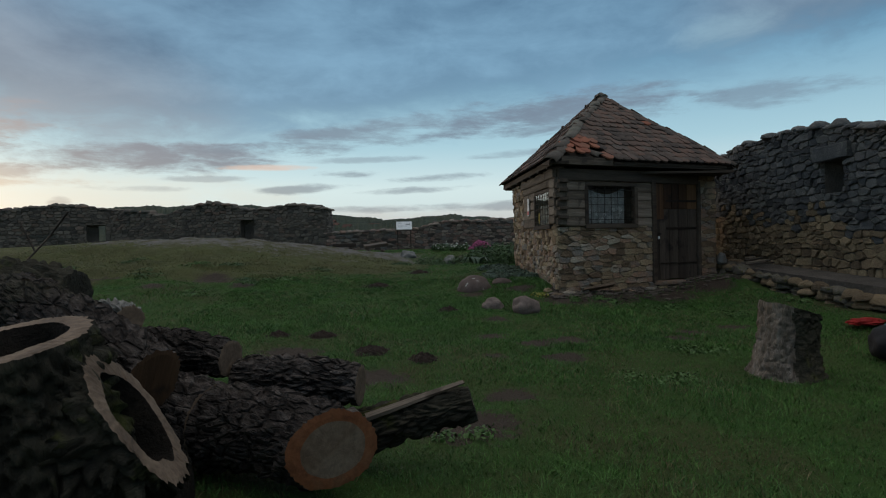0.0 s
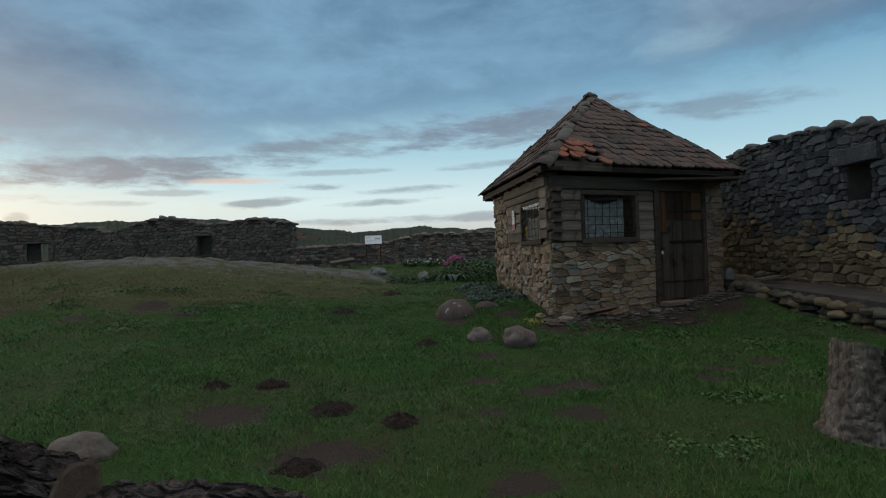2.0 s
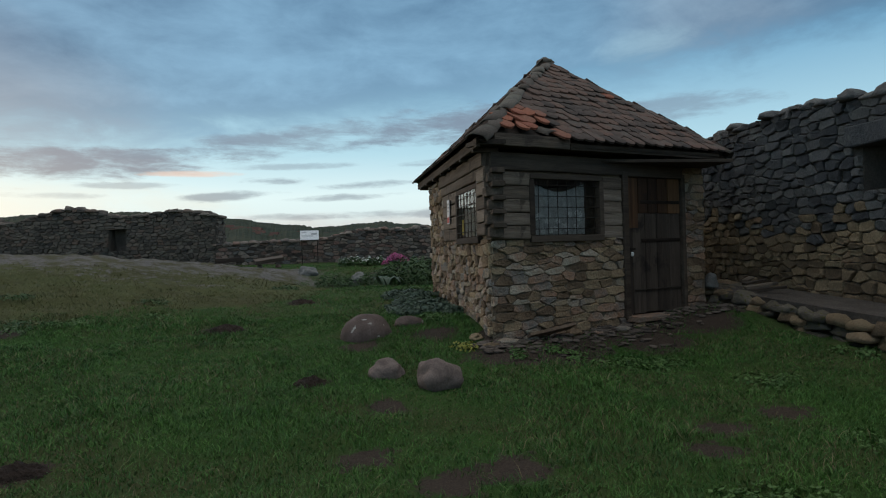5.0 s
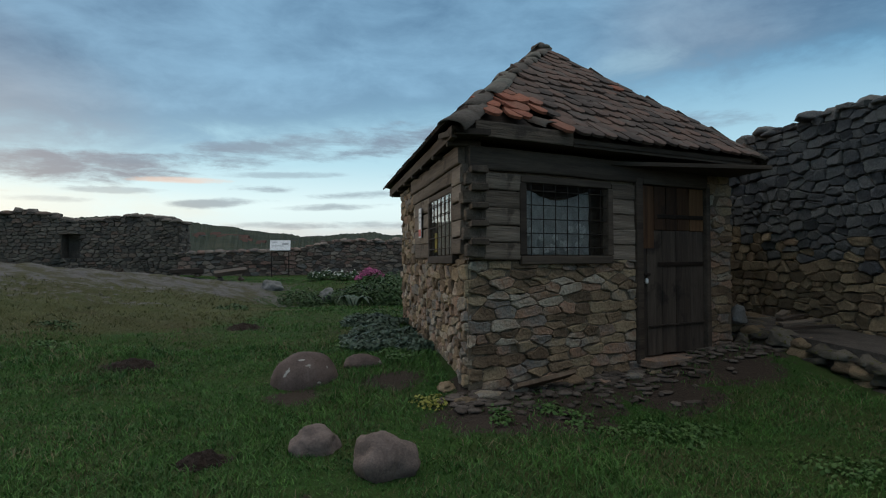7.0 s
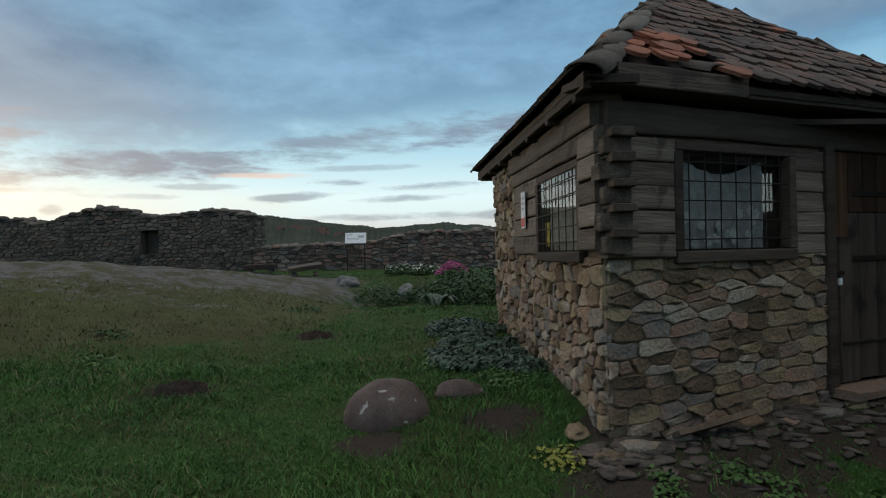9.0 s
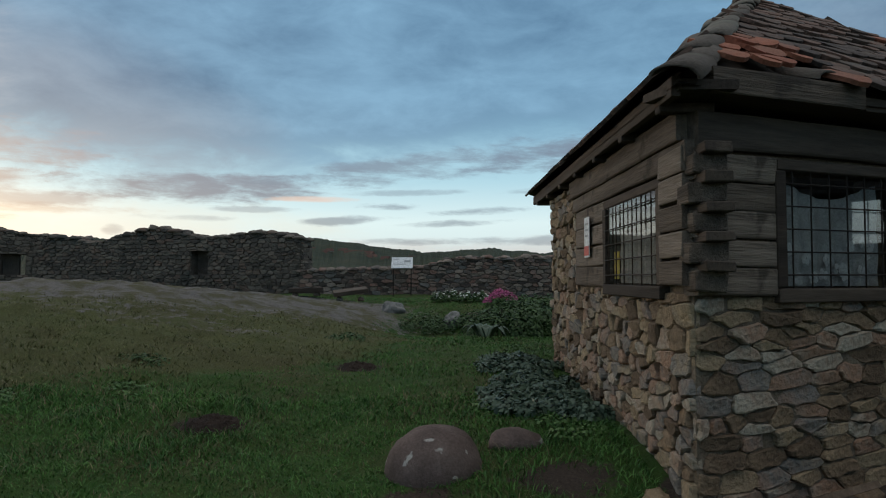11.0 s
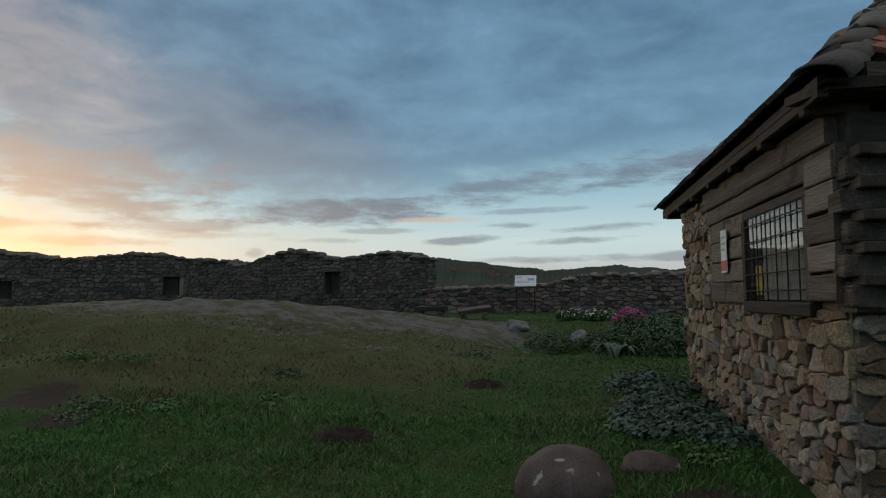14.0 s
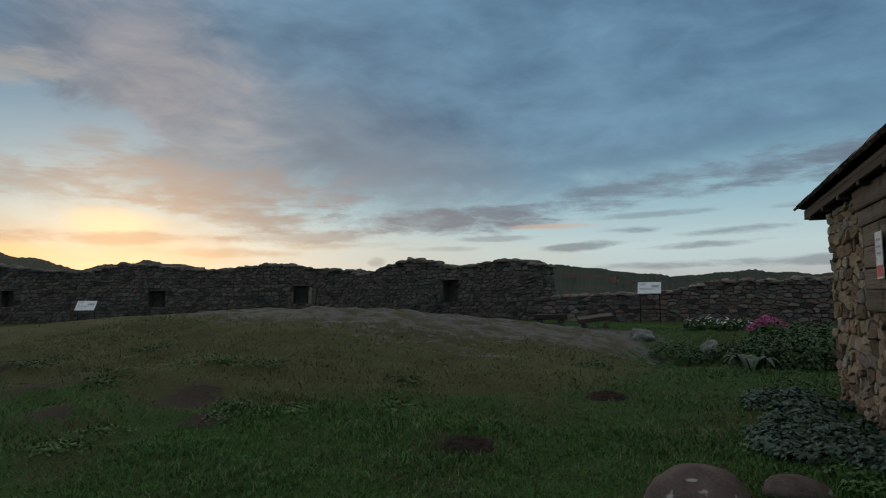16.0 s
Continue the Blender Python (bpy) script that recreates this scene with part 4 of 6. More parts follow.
def curtain(m, x0, x1, z0, z1, sag, y, label):
    bm = bmesh.new()
    nx, nz = 36, 14
    rows = []
    for j in range(nz + 1):
        rows.append([])
        for i in range(nx + 1):
            f = i / nx
            t = z1 - sag * math.sin(math.pi * f) ** 1.4
            z = z0 + (t - z0) * j / nz
            rows[-1].append(bm.verts.new((x0 + (x1 - x0) * f, y + 0.012 * math.sin(f * 40 + 0.6 * math.sin(j)), z)))
    for j in range(nz):
        for i in range(nx):
            bm.faces.new((rows[j][i], rows[j][i + 1], rows[j + 1][i + 1], rows[j + 1][i]))
    ob = part("curtain", bm, LACE, shade=True)
    ob.matrix_world = m
    return tagged(ob, label, "curtain")


front_curtain = curtain(FM, 0.62, 1.44, 1.92, 2.53, 0.10, -0.045, "white lace curtain sagging behind the barred window")
side_curtain = curtain(LM, LL - 1.30, LL - 0.46, 1.93, 2.30, 0.03, -0.005, "white net curtain behind the side window")
# lace flowers worked into the curtain
rnd = random.Random(3)
for i in range(15):
    cx, cz = 0.66 + 0.75 * rnd.random(), 1.95 + 0.24 * rnd.random()
    bm = bmesh.new()
    for k in range(5):
        a = k * 1.257 + rnd.random()
        bmesh.ops.create_circle(bm, cap_ends=True, segments=8, radius=0.017, matrix=Matrix.Translation((cx + 0.022 * math.cos(a), -0.028, cz + 0.022 * math.sin(a))) @ Matrix.Rotation(radians(90), 4, "X"))
    part("lace_flower", bm, WHITEBOARD, front_curtain)

# door: boards, frame, strap hinges, lock
door_frame = under_hut("door_frame", boxed(2.02, 2.115, -0.05, 0.055, 0.82, 2.70, bevel=0.008, wob=0.004), DARKTIMBER, FM, "dark timber door frame")
under_hut("jamb", boxed(3.13, 3.20, -0.05, 0.05, 0.82, 2.70, bevel=0.008, wob=0.004), DARKTIMBER, FM, parent=door_frame)
under_hut("head", boxed(2.117, 3.128, -0.05, 0.05, 2.64, 2.70, bevel=0.008), DARKTIMBER, FM, parent=door_frame)
door = under_hut("door", boxed(2.20, 3.12, -0.055, -0.02, 0.92, 2.60, bevel=0.004), DARKTIMBER, FM, "closed plank door, orange new boards above")
edges = [2.205, 2.44, 2.66, 2.89, 3.115]
for a, b in zip(edges, edges[1:]):
    under_hut("door_board", boxed(a + 0.003, b - 0.003, -0.018, 0.010, 0.885 + random.uniform(-0.01, 0.01), 2.17, bevel=0.004, wob=0.002), DOORWOOD, FM, parent=door)
for k, (a, b) in enumerate(((2.125, 2.32), (2.325, 2.50), (2.505, 2.68), (2.685, 2.88), (2.885, 3.118))):
    under_hut("upper_board", boxed(a + 0.003, b - 0.003, -0.018, 0.014, 2.175 if k else 1.98, 2.635, bevel=0.004, wob=0.002), ORANGEWOOD if k in (0, 4) else STAINEDWOOD, FM, "orange-brown board", door)
under_hut("edge_board", boxed(2.122, 2.198, -0.018, 0.012, 0.87, 1.975, bevel=0.004, wob=0.002), DOORWOOD, FM, parent=door)
for z in (2.32, 1.82):
    under_hut("strap_hinge", boxed(2.36, 3.10, 0.016, 0.024, z - 0.022, z + 0.022, bevel=0.003), IRON, FM, "rusted iron strap", door)
under_hut("low_rail", boxed(2.22, 3.11, 0.012, 0.03, 1.17, 1.19, bevel=0.003), DOORWOOD, FM, parent=door)
lock = under_hut("latch", boxed(2.15, 2.24, 0.016, 0.03, 1.70, 1.73, bevel=0.004), IRON, FM, "iron hasp", door)
under_hut("padlock", boxed(2.155, 2.195, 0.018, 0.045, 1.62, 1.675, bevel=0.008), WHITEBOARD, FM, "pale steel padlock", lock)
under_hut("threshold", beam(1.2, 0.07, 0.30, 0.01), HUTSTONE, FM @ pose(2.05, -0.06, 0.79))

# roof: four slopes meeting at a point, with eaves boards and tiles
APEX = Vector((4.40, 12.59, 4.66))
E = [Vector((2.52, 9.56, 2.96)), Vector((6.42, 10.88, 2.97)), Vector((6.75, 14.5, 2.98)), Vector((2.57, 14.46, 2.99))]
roof = under_hut("roof", (lambda bm: ([bm.faces.new([bm.verts.new(v) for v in (a, b, APEX - Vector((0, 0, 0.05)))]) for a, b in zip([e - Vector((0, 0, 0.04)) for e in E], [e - Vector((0, 0, 0.04)) for e in E[1:] + E[:1]])], bmesh.ops.solidify(bm, geom=bm.faces, thickness=0.03), bm)[-1])(bmesh.new()), DARKTIMBER, Matrix(), "steep pyramid roof of worn clay tiles")


def tile_mesh(name, w, h, seed):
    """A plain clay tile with a rounded tail; x across, y up the slope."""
    rnd = random.Random(seed)
    pts = [(-w / 2, h), (-w / 2, 0.060), (-w * 0.40, 0.028), (-w * 0.2, 0.006), (0, 0.0), (w * 0.2, 0.006), (w * 0.40, 0.028), (w / 2, 0.060), (w / 2, h)]
    pts = [(x + rnd.uniform(-0.004, 0.004), y + rnd.uniform(-0.005, 0.005)) for x, y in pts]
    lift = [0.002 if y > 0.1 else 0.044 for x, y in pts]
    n = len(pts)
    vs = [(x, y, l) for (x, y), l in zip(pts, lift)] + [(x, y, l + 0.026) for (x, y), l in zip(pts, lift)]
    fs = [tuple(range(n - 1, -1, -1)), tuple(range(n, 2 * n))] + [(i, (i + 1) % n, n + (i + 1) % n, n + i) for i in range(n)]
    return raw(name, vs, fs)


TILES = [tile_mesh("roof_tile", 0.160 + 0.003 * i, 0.32, i) for i in range(6)]
REDTILES = [tile_mesh("red_tile", 0.155 + 0.005 * i, 0.28, 20 + i) for i in range(4)]


def slope(p, q, name, seed, pieces, gap=None):
    """One roof face from the eaves p to q up to the apex, laid with tiles."""
    rnd = random.Random(seed)
    x = (q - p).normalized()
    nrm = x.cross(APEX - p).normalized()
    y = nrm.cross(x)
    m = Matrix((( x.x, y.x, nrm.x, p.x), (x.y, y.y, nrm.y, p.y), (x.z, y.z, nrm.z, p.z), (0, 0, 0, 1)))
    width, ap = (q - p).length, m.inverted() @ APEX
    face = under_hut(name, (lambda bm: (bm.faces.new([bm.verts.new(v) for v in ((0.05, 0.02, -0.005), (width - 0.05, 0.02, -0.005), (ap.x, ap.y - 0.03, -0.005))]), bm)[-1])(bmesh.new()), DARKTIMBER, m, parent=roof)
    row, vs, fs = 0, [], []
    step = 0.185
    while row * step < ap.y - 0.05:
        yy = row * step - 0.04
        f = max(0.0, row * step / ap.y)
        g = min(1.0, max(0.0, row * step + 0.21) / ap.y)
        lo, hi = ap.x * g, width + (ap.x - width) * g
        xx = lo + 0.03 + (0.08 if row % 2 else 0.0)
        sag = 0.02 * noise.noise(Vector((row * 0.3, seed, 0)))
        while xx < hi - 0.0:
            red = gap and gap[0] < xx < gap[1] - row * 0.03 and row < gap[2] and not (gap[3] < xx < gap[4] and row < 2)
            hole = gap and ((gap[3] < xx < gap[4] and row < 2) or (row < 1 and gap[0] - 0.2 < xx < gap[4]))
            if hole:
                xx += 0.16
                continue
            tm = Matrix.Translation((xx + rnd.uniform(-0.008, 0.008), yy + rnd.uniform(-0.009, 0.009), 0.012 + sag + rnd.uniform(-0.003, 0.010) + (0.02 if red else 0))) @ Matrix.Rotation(radians(rnd.gauss(0, 13 if red and row < 3 else 2.0)), 4, "Z") @ Matrix.Rotation(radians(rnd.gauss(0, 1.6 if not red else 6)), 4, "Y") @ Matrix.Rotation(radians(3.2 + rnd.gauss(0, 1)), 4, "X")
            if pieces:
                odd = rnd.random() < 0.015
                me = rnd.choice(REDTILES if red or odd else TILES)
                ob = part_mesh("tile", me, REDTILE if red or odd else TILE, face, m=tm)
            else:
                me = rnd.choice(TILES)
                o = len(vs)
                vs.extend(tm @ v.co for v in me.vertices)
                fs.extend(tuple(o + i for i in pl.vertices) for pl in me.polygons)
            xx += 0.168
        row += 1
    if vs:
        part_mesh("tiling", raw("tiling", vs, fs), TILE, face)["kind"] = "stuff"
    return m


slope(E[0], E[1], "front_slope", 41, True, (0.35, 1.32, 4, 0.98, 1.16))
slope(E[3], E[0], "side_slope", 42, True)
slope(E[1], E[2], "end_slope", 43, False)
slope(E[2], E[3], "back_slope", 44, False)


def hip_tile(seed):
    bm = bmesh.new()
    rows = []
    rnd = random.Random(seed)
    for j, (r, yy) in enumerate(((0.130, 0.0), (0.124, 0.16), (0.116, 0.34))):
        rows.append([[bm.verts.new(((r + o) * math.cos(a), yy + rnd.uniform(-0.006, 0.006), (r + o) * math.sin(a) * 0.52 - 0.035)) for o in (0, -0.02)] for a in [math.pi * k / 9 for k in range(10)]])
    for j in range(2):
        for k in range(9):
            for o in (0, 1):
                q = [rows[j][k][o], rows[j][k + 1][o], rows[j + 1][k + 1][o], rows[j + 1][k][o]]
                bm.faces.new(q if o else q[::-1])
    for j in (0, 2):
        for k in range(9):
            bm.faces.new((rows[j][k][0], rows[j][k + 1][0], rows[j][k + 1][1], rows[j][k][1]))
    bmesh.ops.recalc_face_normals(bm, faces=bm.faces)
    me = bpy.data.meshes.new("hip_tile")
    bm.to_mesh(me)
    bm.free()
    return me


HIPS = [hip_tile(i) for i in range(4)]
HIPMAT = material("lichened_ridge_tile", [(0.060, 0.052, 0.044), (0.115, 0.095, 0.080), (0.125, 0.125, 0.105)], 6, 45, 0.92, 0.7, 0.015, 0.5, tint=((0.105, 0.110, 0.080), 0.7, 4.0))
rnd = random.Random(9)
for e in E:
    d = APEX - e
    steps = int(d.length / 0.27)
    for i in range(steps + 1):
        p = e + d * ((i - 0.15) / (steps + 0.9)) + Vector((0, 0, 0.03))
        x = d.cross(Vector((0, 0, 1))).normalized()
        y = d.normalized()
        z = x.cross(y)
        m = Matrix(((x.x, y.x, z.x, p.x), (x.y, y.y, z.y, p.y), (x.z, y.z, z.z, p.z), (0, 0, 0, 1))) @ pose(rnd.uniform(-0.012, 0.012), 0, rnd.uniform(-0.01, 0.01), rnd.uniform(0, 4), rnd.uniform(-14, 14), rnd.uniform(-7, 7))
        ob = part_mesh("hip_tile", rnd.choice(HIPS), HIPMAT, shade=True)
        ob.parent = roof
        ob.matrix_world = m
cap = part_mesh("apex_cap", rock_mesh("apex_cap", (0.13, 0.13, 0.09), 0.15, 3, 3.3), HIPMAT, roof)
cap.matrix_world = pose(*(APEX + Vector((0, 0, 0.03))))

# eaves: fascia boards and rafter ends
for p, q, k in ((E[0], E[1], 0), (E[3], E[0], 1)):
    m, length = along((p.x, p.y), (q.x, q.y))
    under_hut("eaves_board", beam(length - 0.1, 0.05, 0.30, 0.008), DARKTIMBER, m @ pose(0.05, -0.33, 2.905), parent=roof)
    if k == 0:
        under_hut("fascia", beam(1.05, 0.13, 0.05, 0.006), TIMBER, m @ pose(0.22, -0.04, 2.90), "exposed grey eaves board", roof)
        under_hut("fascia", beam(length - 1.5, 0.075, 0.04, 0.006), DARKTIMBER, m @ pose(1.3, -0.05, 2.90), parent=roof)
    else:
        under_hut("fascia", beam(length - 0.1, 0.10, 0.045, 0.006), DARKTIMBER, m @ pose(0.02, -0.05, 2.88), parent=roof)
        for i in range(7):
            under_hut("rafter_end", boxed(-0.04, 0.04, -0.3, -0.006, 2.845, 2.90, bevel=0.006), DARKTIMBER, m @ pose(0.3 + i * (length - 0.6) / 6, 0, 0), parent=roof)
# loose ridge tile left in the gap of the eaves
spare = part_mesh("loose_ridge_tile", HIPS[1], PALEROCK, shade=True)
spare.matrix_world = Matrix.Translation((3.55, 9.98, 3.09)) @ pose(0, 0, 0, 22, 0, 35)
tagged(spare, "pale curved ridge tile lying loose on the eaves", "roof tile")

# inside of the hut and its floor
# unseen slab, added to keep sky light out of the window top
under_hut("ceiling", boxed(2.95, 6.1, 10.35, 13.6, 2.80, 2.84), DARKTIMBER, Matrix(), "dark slab added to stop sky light from the eaves gap")
room = under_hut("floor_slab", boxed(3.0, 5.9, 10.6, 13.5, 0.70, 0.79), MORTAR, Matrix(), "earth floor")
paper = part("notice", boxed(-0.085, 0.085, 0.0, 0.006, -0.17, 0.17), WHITEBOARD)
paper.matrix_world = LM @ pose(LL - 2.05, 0.060, 2.31)
tagged(paper, "white notice with red foot fixed to the hut logs", "notice")
part("red_strip", boxed(-0.075, 0.075, 0.0065, 0.009, -0.155, -0.075), REDPRINT, paper)
for i in range(3):
    part("print_line", boxed(-0.05, 0.05, 0.0065, 0.009, 0.105 - i * 0.05, 0.12 - i * 0.05), GREYPRINT, paper)
card = part("yellow_card", boxed(-0.06, 0.06, 0, 0.005, -0.10, 0.10), YELLOWPRINT)
card.matrix_world = LM @ pose(LL - 1.36, 0.006, 2.06)
tagged(card, "yellow card propped behind the side window", "card")


# ---- distance ----
def ridge(az):
    """Rise of the skyline in degrees over the horizon, by bearing from north."""
    pts = [(-180, 1.2), (-90, 2.0), (-66, 4.6), (-57, 4.4), (-53, 3.6), (-50.5, 3.0), (-48, 3.3), (-46, 3.75), (-44, 3.5), (-40, 3.0), (-30, 2.9), (-20, 3.6), (-13, 3.75), (-9, 3.25), (-5, 2.7), (-1, 2.3), (2, 2.45), (5, 2.5), (10, 2.2), (40, 1.8), (180, 1.2)]
    return float(np.interp(az, [p[0] for p in pts], [p[1] for p in pts]))


def hills():
    verts, faces = [], []
    rings = [(260, -0.25), (420, 0.25), (600, 0.62), (760, 0.88), (880, 1.0), (1000, 0.9), (1300, 0.2)]
    bear = [a * 0.12 for a in range(-620, 330)]
    for r, k in rings:
        for az in bear:
            a = radians(az)
            z = 2 + k * r * math.tan(radians(ridge(az))) if k > 0 else -14
            z += (4.5 if k > 0.5 else 2) * noise.noise(Vector((az * 0.5, r * 0.01, 0))) + (1.6 if k > 0.5 else 0.5) * noise.noise(Vector((az * 4, r * 0.05, 3)))
            verts.append((r * math.sin(a), r * math.cos(a), z))
    w = len(bear)
    for j in range(len(rings) - 1):
        for i in range(w - 1):
            faces.append((j * w + i, j * w + i + 1, (j + 1) * w + i + 1, (j + 1) * w + i))
    ob = part_mesh("backdrop", raw("backdrop", verts, faces), FOREST)
    tagged(ob, "dark wooded hills on the horizon", "hills", kind="structure")


hills()


def town_house(x, y, z, w, d, h, turn):
    base = thing("town_house", pose(x, y, z, 0, 0, turn), "distant pale house with red tiled roof", "house", "houses of the far town")
    part("wall", boxed(-w / 2, w / 2, -d / 2, d / 2, -3, h), PLASTER, base)
    bm = bmesh.new()
    vs = [bm.verts.new(v) for v in ((-w / 2 - 0.4, -d / 2 - 0.4, h), (w / 2 + 0.4, -d / 2 - 0.4, h), (w / 2 + 0.4, d / 2 + 0.4, h), (-w / 2 - 0.4, d / 2 + 0.4, h), (-w / 2 - 0.4, 0, h + d * 0.55), (w / 2 + 0.4, 0, h + d * 0.55))]
    for q in ((0, 1, 5, 4), (2, 3, 4, 5), (0, 4, 3), (1, 2, 5), (0, 3, 2, 1)):
        bm.faces.new([vs[i] for i in q])
    part("roof", bm, TOWNROOF, base)
    for i in (-1, 1):
        part("window", boxed(i * w * 0.25 - 0.6, i * w * 0.25 + 0.6, -d / 2 - 0.1, -d / 2 - 0.004, h * 0.4, h * 0.75), DARKTIMBER, base)


rnd = random.Random(17)
for i in range(26):
    az = radians(rnd.uniform(-13, 0.5))
    r = rnd.uniform(600, 700)
    k = np.interp(r, [600, 760], [0.60, 0.86])
    z = 2 + k * r * math.tan(radians(ridge(math.degrees(az)))) - 5.5 + rnd.uniform(0, 2.0)
    town_house(r * math.sin(az), r * math.cos(az), z, rnd.uniform(6, 9), rnd.uniform(5, 7), rnd.uniform(2.5, 4), rnd.uniform(-40, 40))


# ---- ledge and rubble by the tall wall ----
def ledge_top(y):
    return 0.80 + 0.075 * max(0.0, y - 7.2)


ledge = part("ledge", (lambda bm: (box(bm, 6.34, 7.4, 3.0, 12.6, 0.2, 0.84), [setattr(v, "co", Vector((v.co.x, v.co.y, ledge_top(v.co.y) - 0.05 if v.co.z > 0.5 else v.co.z))) for v in bm.verts], bm)[-1])(bmesh.new()), FARMORTAR)
tagged(ledge, "low stone-faced ledge under the tall wall", "ledge", kind="structure")
rnd = random.Random(23)
LEDGEROCKS = [rock_mesh("ledge_stone", (1, 1, 1), 0.42, 2, 70 + i, freq=1.9) for i in range(6)]
APRONSTONE = material("dusty_brown_stone", [(0.060, 0.047, 0.039), (0.105, 0.084, 0.070), (0.155, 0.128, 0.108)], 6, 45, 0.95, 0.7, 0.015, 0.6)
MOSSSTONE = material("moss_topped_stone", [(0.075, 0.064, 0.052), (0.14, 0.12, 0.095), (0.18, 0.16, 0.13)], 5, 40, 0.93, 0.7, 0.02, 0.45, tint=((0.10, 0.095, 0.02), 0.85, 2.6))
y = 4.0
while y < 11.6:
    s = rnd.uniform(0.16, 0.34)
    for z in (0.42, 0.56, 0.69, 0.79):
        zz = ledge_top(y) - 0.86 + z
        part_mesh("stone", rnd.choice(LEDGEROCKS), MOSSSTONE if rnd.random() < 0.6 else TANSTONE, ledge, m=pose(6.33 - 0.10 * (0.8 - z) + rnd.uniform(-0.05, 0.04), y + rnd.uniform(-0.05, 0.05), zz, rnd.uniform(-8, 8), rnd.uniform(-8, 8), rnd.uniform(-15, 15)) @ Matrix.Diagonal((rnd.uniform(0.12, 0.2), s * 0.62, rnd.uniform(0.085, 0.12), 1)))
    y += s * 0.95
for i in range(70):
    yy = rnd.uniform(5, 12.4)
    part_mesh("slab", rnd.choice(LEDGEROCKS), MOSSSTONE if rnd.random() < 0.35 else GREYSTONE if rnd.random() < 0.4 else TANSTONE, ledge, m=pose(rnd.uniform(6.4, 7.2), yy, ledge_top(yy) - 0.045, rnd.uniform(-6, 6), rnd.uniform(-6, 6), rnd.uniform(0, 360)) @ Matrix.Diagonal((rnd.uniform(0.12, 0.28), rnd.uniform(0.1, 0.2), rnd.uniform(0.03, 0.06), 1)))


def lay_rock(name, x, y, size, mat, label, seed, sink=0.3, rough=0.12, turn=0, category="boulder", sub=4, freq=1.4):
    ob = part_mesh(name, rock_mesh(name, size, rough, sub, seed, 0.75, freq), mat)
    ob.matrix_world = pose(x, y, ground_height(x, y) + size[2] * (1 - 2 * sink), 0, 0, turn)
    return tagged(ob, label, category)


lay_rock("boulder", 1.34, 10.50, (0.30, 0.29, 0.27), ROCK, "round reddish boulder spotted with pale lichen on the lawn", 1.0, 0.53, 0.06)
lay_rock("flat_stone", 1.88, 10.75, (0.19, 0.14, 0.10), ROCK, "flat brown stone half sunk in grass", 2.0, 0.52, 0.12)
lay_rock("round_stone", 1.42, 8.93, (0.17, 0.15, 0.13), PALEROCK, "small pale rounded fieldstone on the lawn", 3.7, 0.40, 0.16)
lay_rock("round_stone", 1.84, 8.48, (0.21, 0.18, 0.19), PALEROCK, "larger cleft pinkish fieldstone on the lawn", 8.1, 0.41, 0.2)
lay_rock("grey_stone", -2.05, 5.55, (0.24, 0.2, 0.17), FARSTONE, "grey fieldstone behind the log pile", 5.2, 0.45, 0.15)
lay_rock("pale_rock", 0.33, 21.2, (0.28, 0.22, 0.22), GREYROCK, "pale lichened rock beside the hollow", 6.0, 0.45, 0.22)
lay_rock("grey_rock", 1.72, 20.3, (0.22, 0.18, 0.26), GREYROCK, "upright pale rock at the hollow", 7.0, 0.4, 0.22)
lay_rock("grey_rock", 2.15, 20.35, (0.19, 0.17, 0.19), PALEROCK, "brownish rock at the hollow", 9.0, 0.4, 0.22)
for i, (x, y) in enumerate(((2.62, 9.6), (2.95, 9.7), (2.52, 9.95))):
    lay_rock("flagstone", x, y, (0.10 + 0.02 * (i % 3), 0.075, 0.035), MOSSSTONE if i % 2 else TANSTONE, "flat stone at the foot of the hut wall", 20 + i, 0.47, 0.35, i * 37, "stone", 3)

# stone chips trodden into the apron before the hut
rnd = random.Random(77)
cv, cf = [], []
for i in range(320):
    u, v = rnd.uniform(-0.35, 3.9), abs(rnd.gauss(0, 0.30)) + 0.04
    g = FM @ Vector((u, v, 0))
    src, k = rnd.choice(LEDGEROCKS), rnd.uniform(0.03, 0.10)
    m = Matrix.Translation((g.x, g.y, ground_height(g.x, g.y) + 0.004)) @ Matrix.Rotation(rnd.uniform(0, 6.3), 4, "Z") @ Matrix.Rotation(rnd.uniform(-0.15, 0.15), 4, "X") @ Matrix.Diagonal((k, k * rnd.uniform(0.5, 0.8), rnd.uniform(0.010, 0.022), 1))
    o = len(cv)
    cv.extend(m @ q.co for q in src.vertices)
    cf.extend(tuple(o + i_ for i_ in q.vertices) for q in src.polygons)
chips = part_mesh("stone_chips", raw("stone_chips", cv, cf), APRONSTONE, shade=True)
tagged(chips, "flat stone chips trodden into soil before the hut", "stones", kind="stuff")

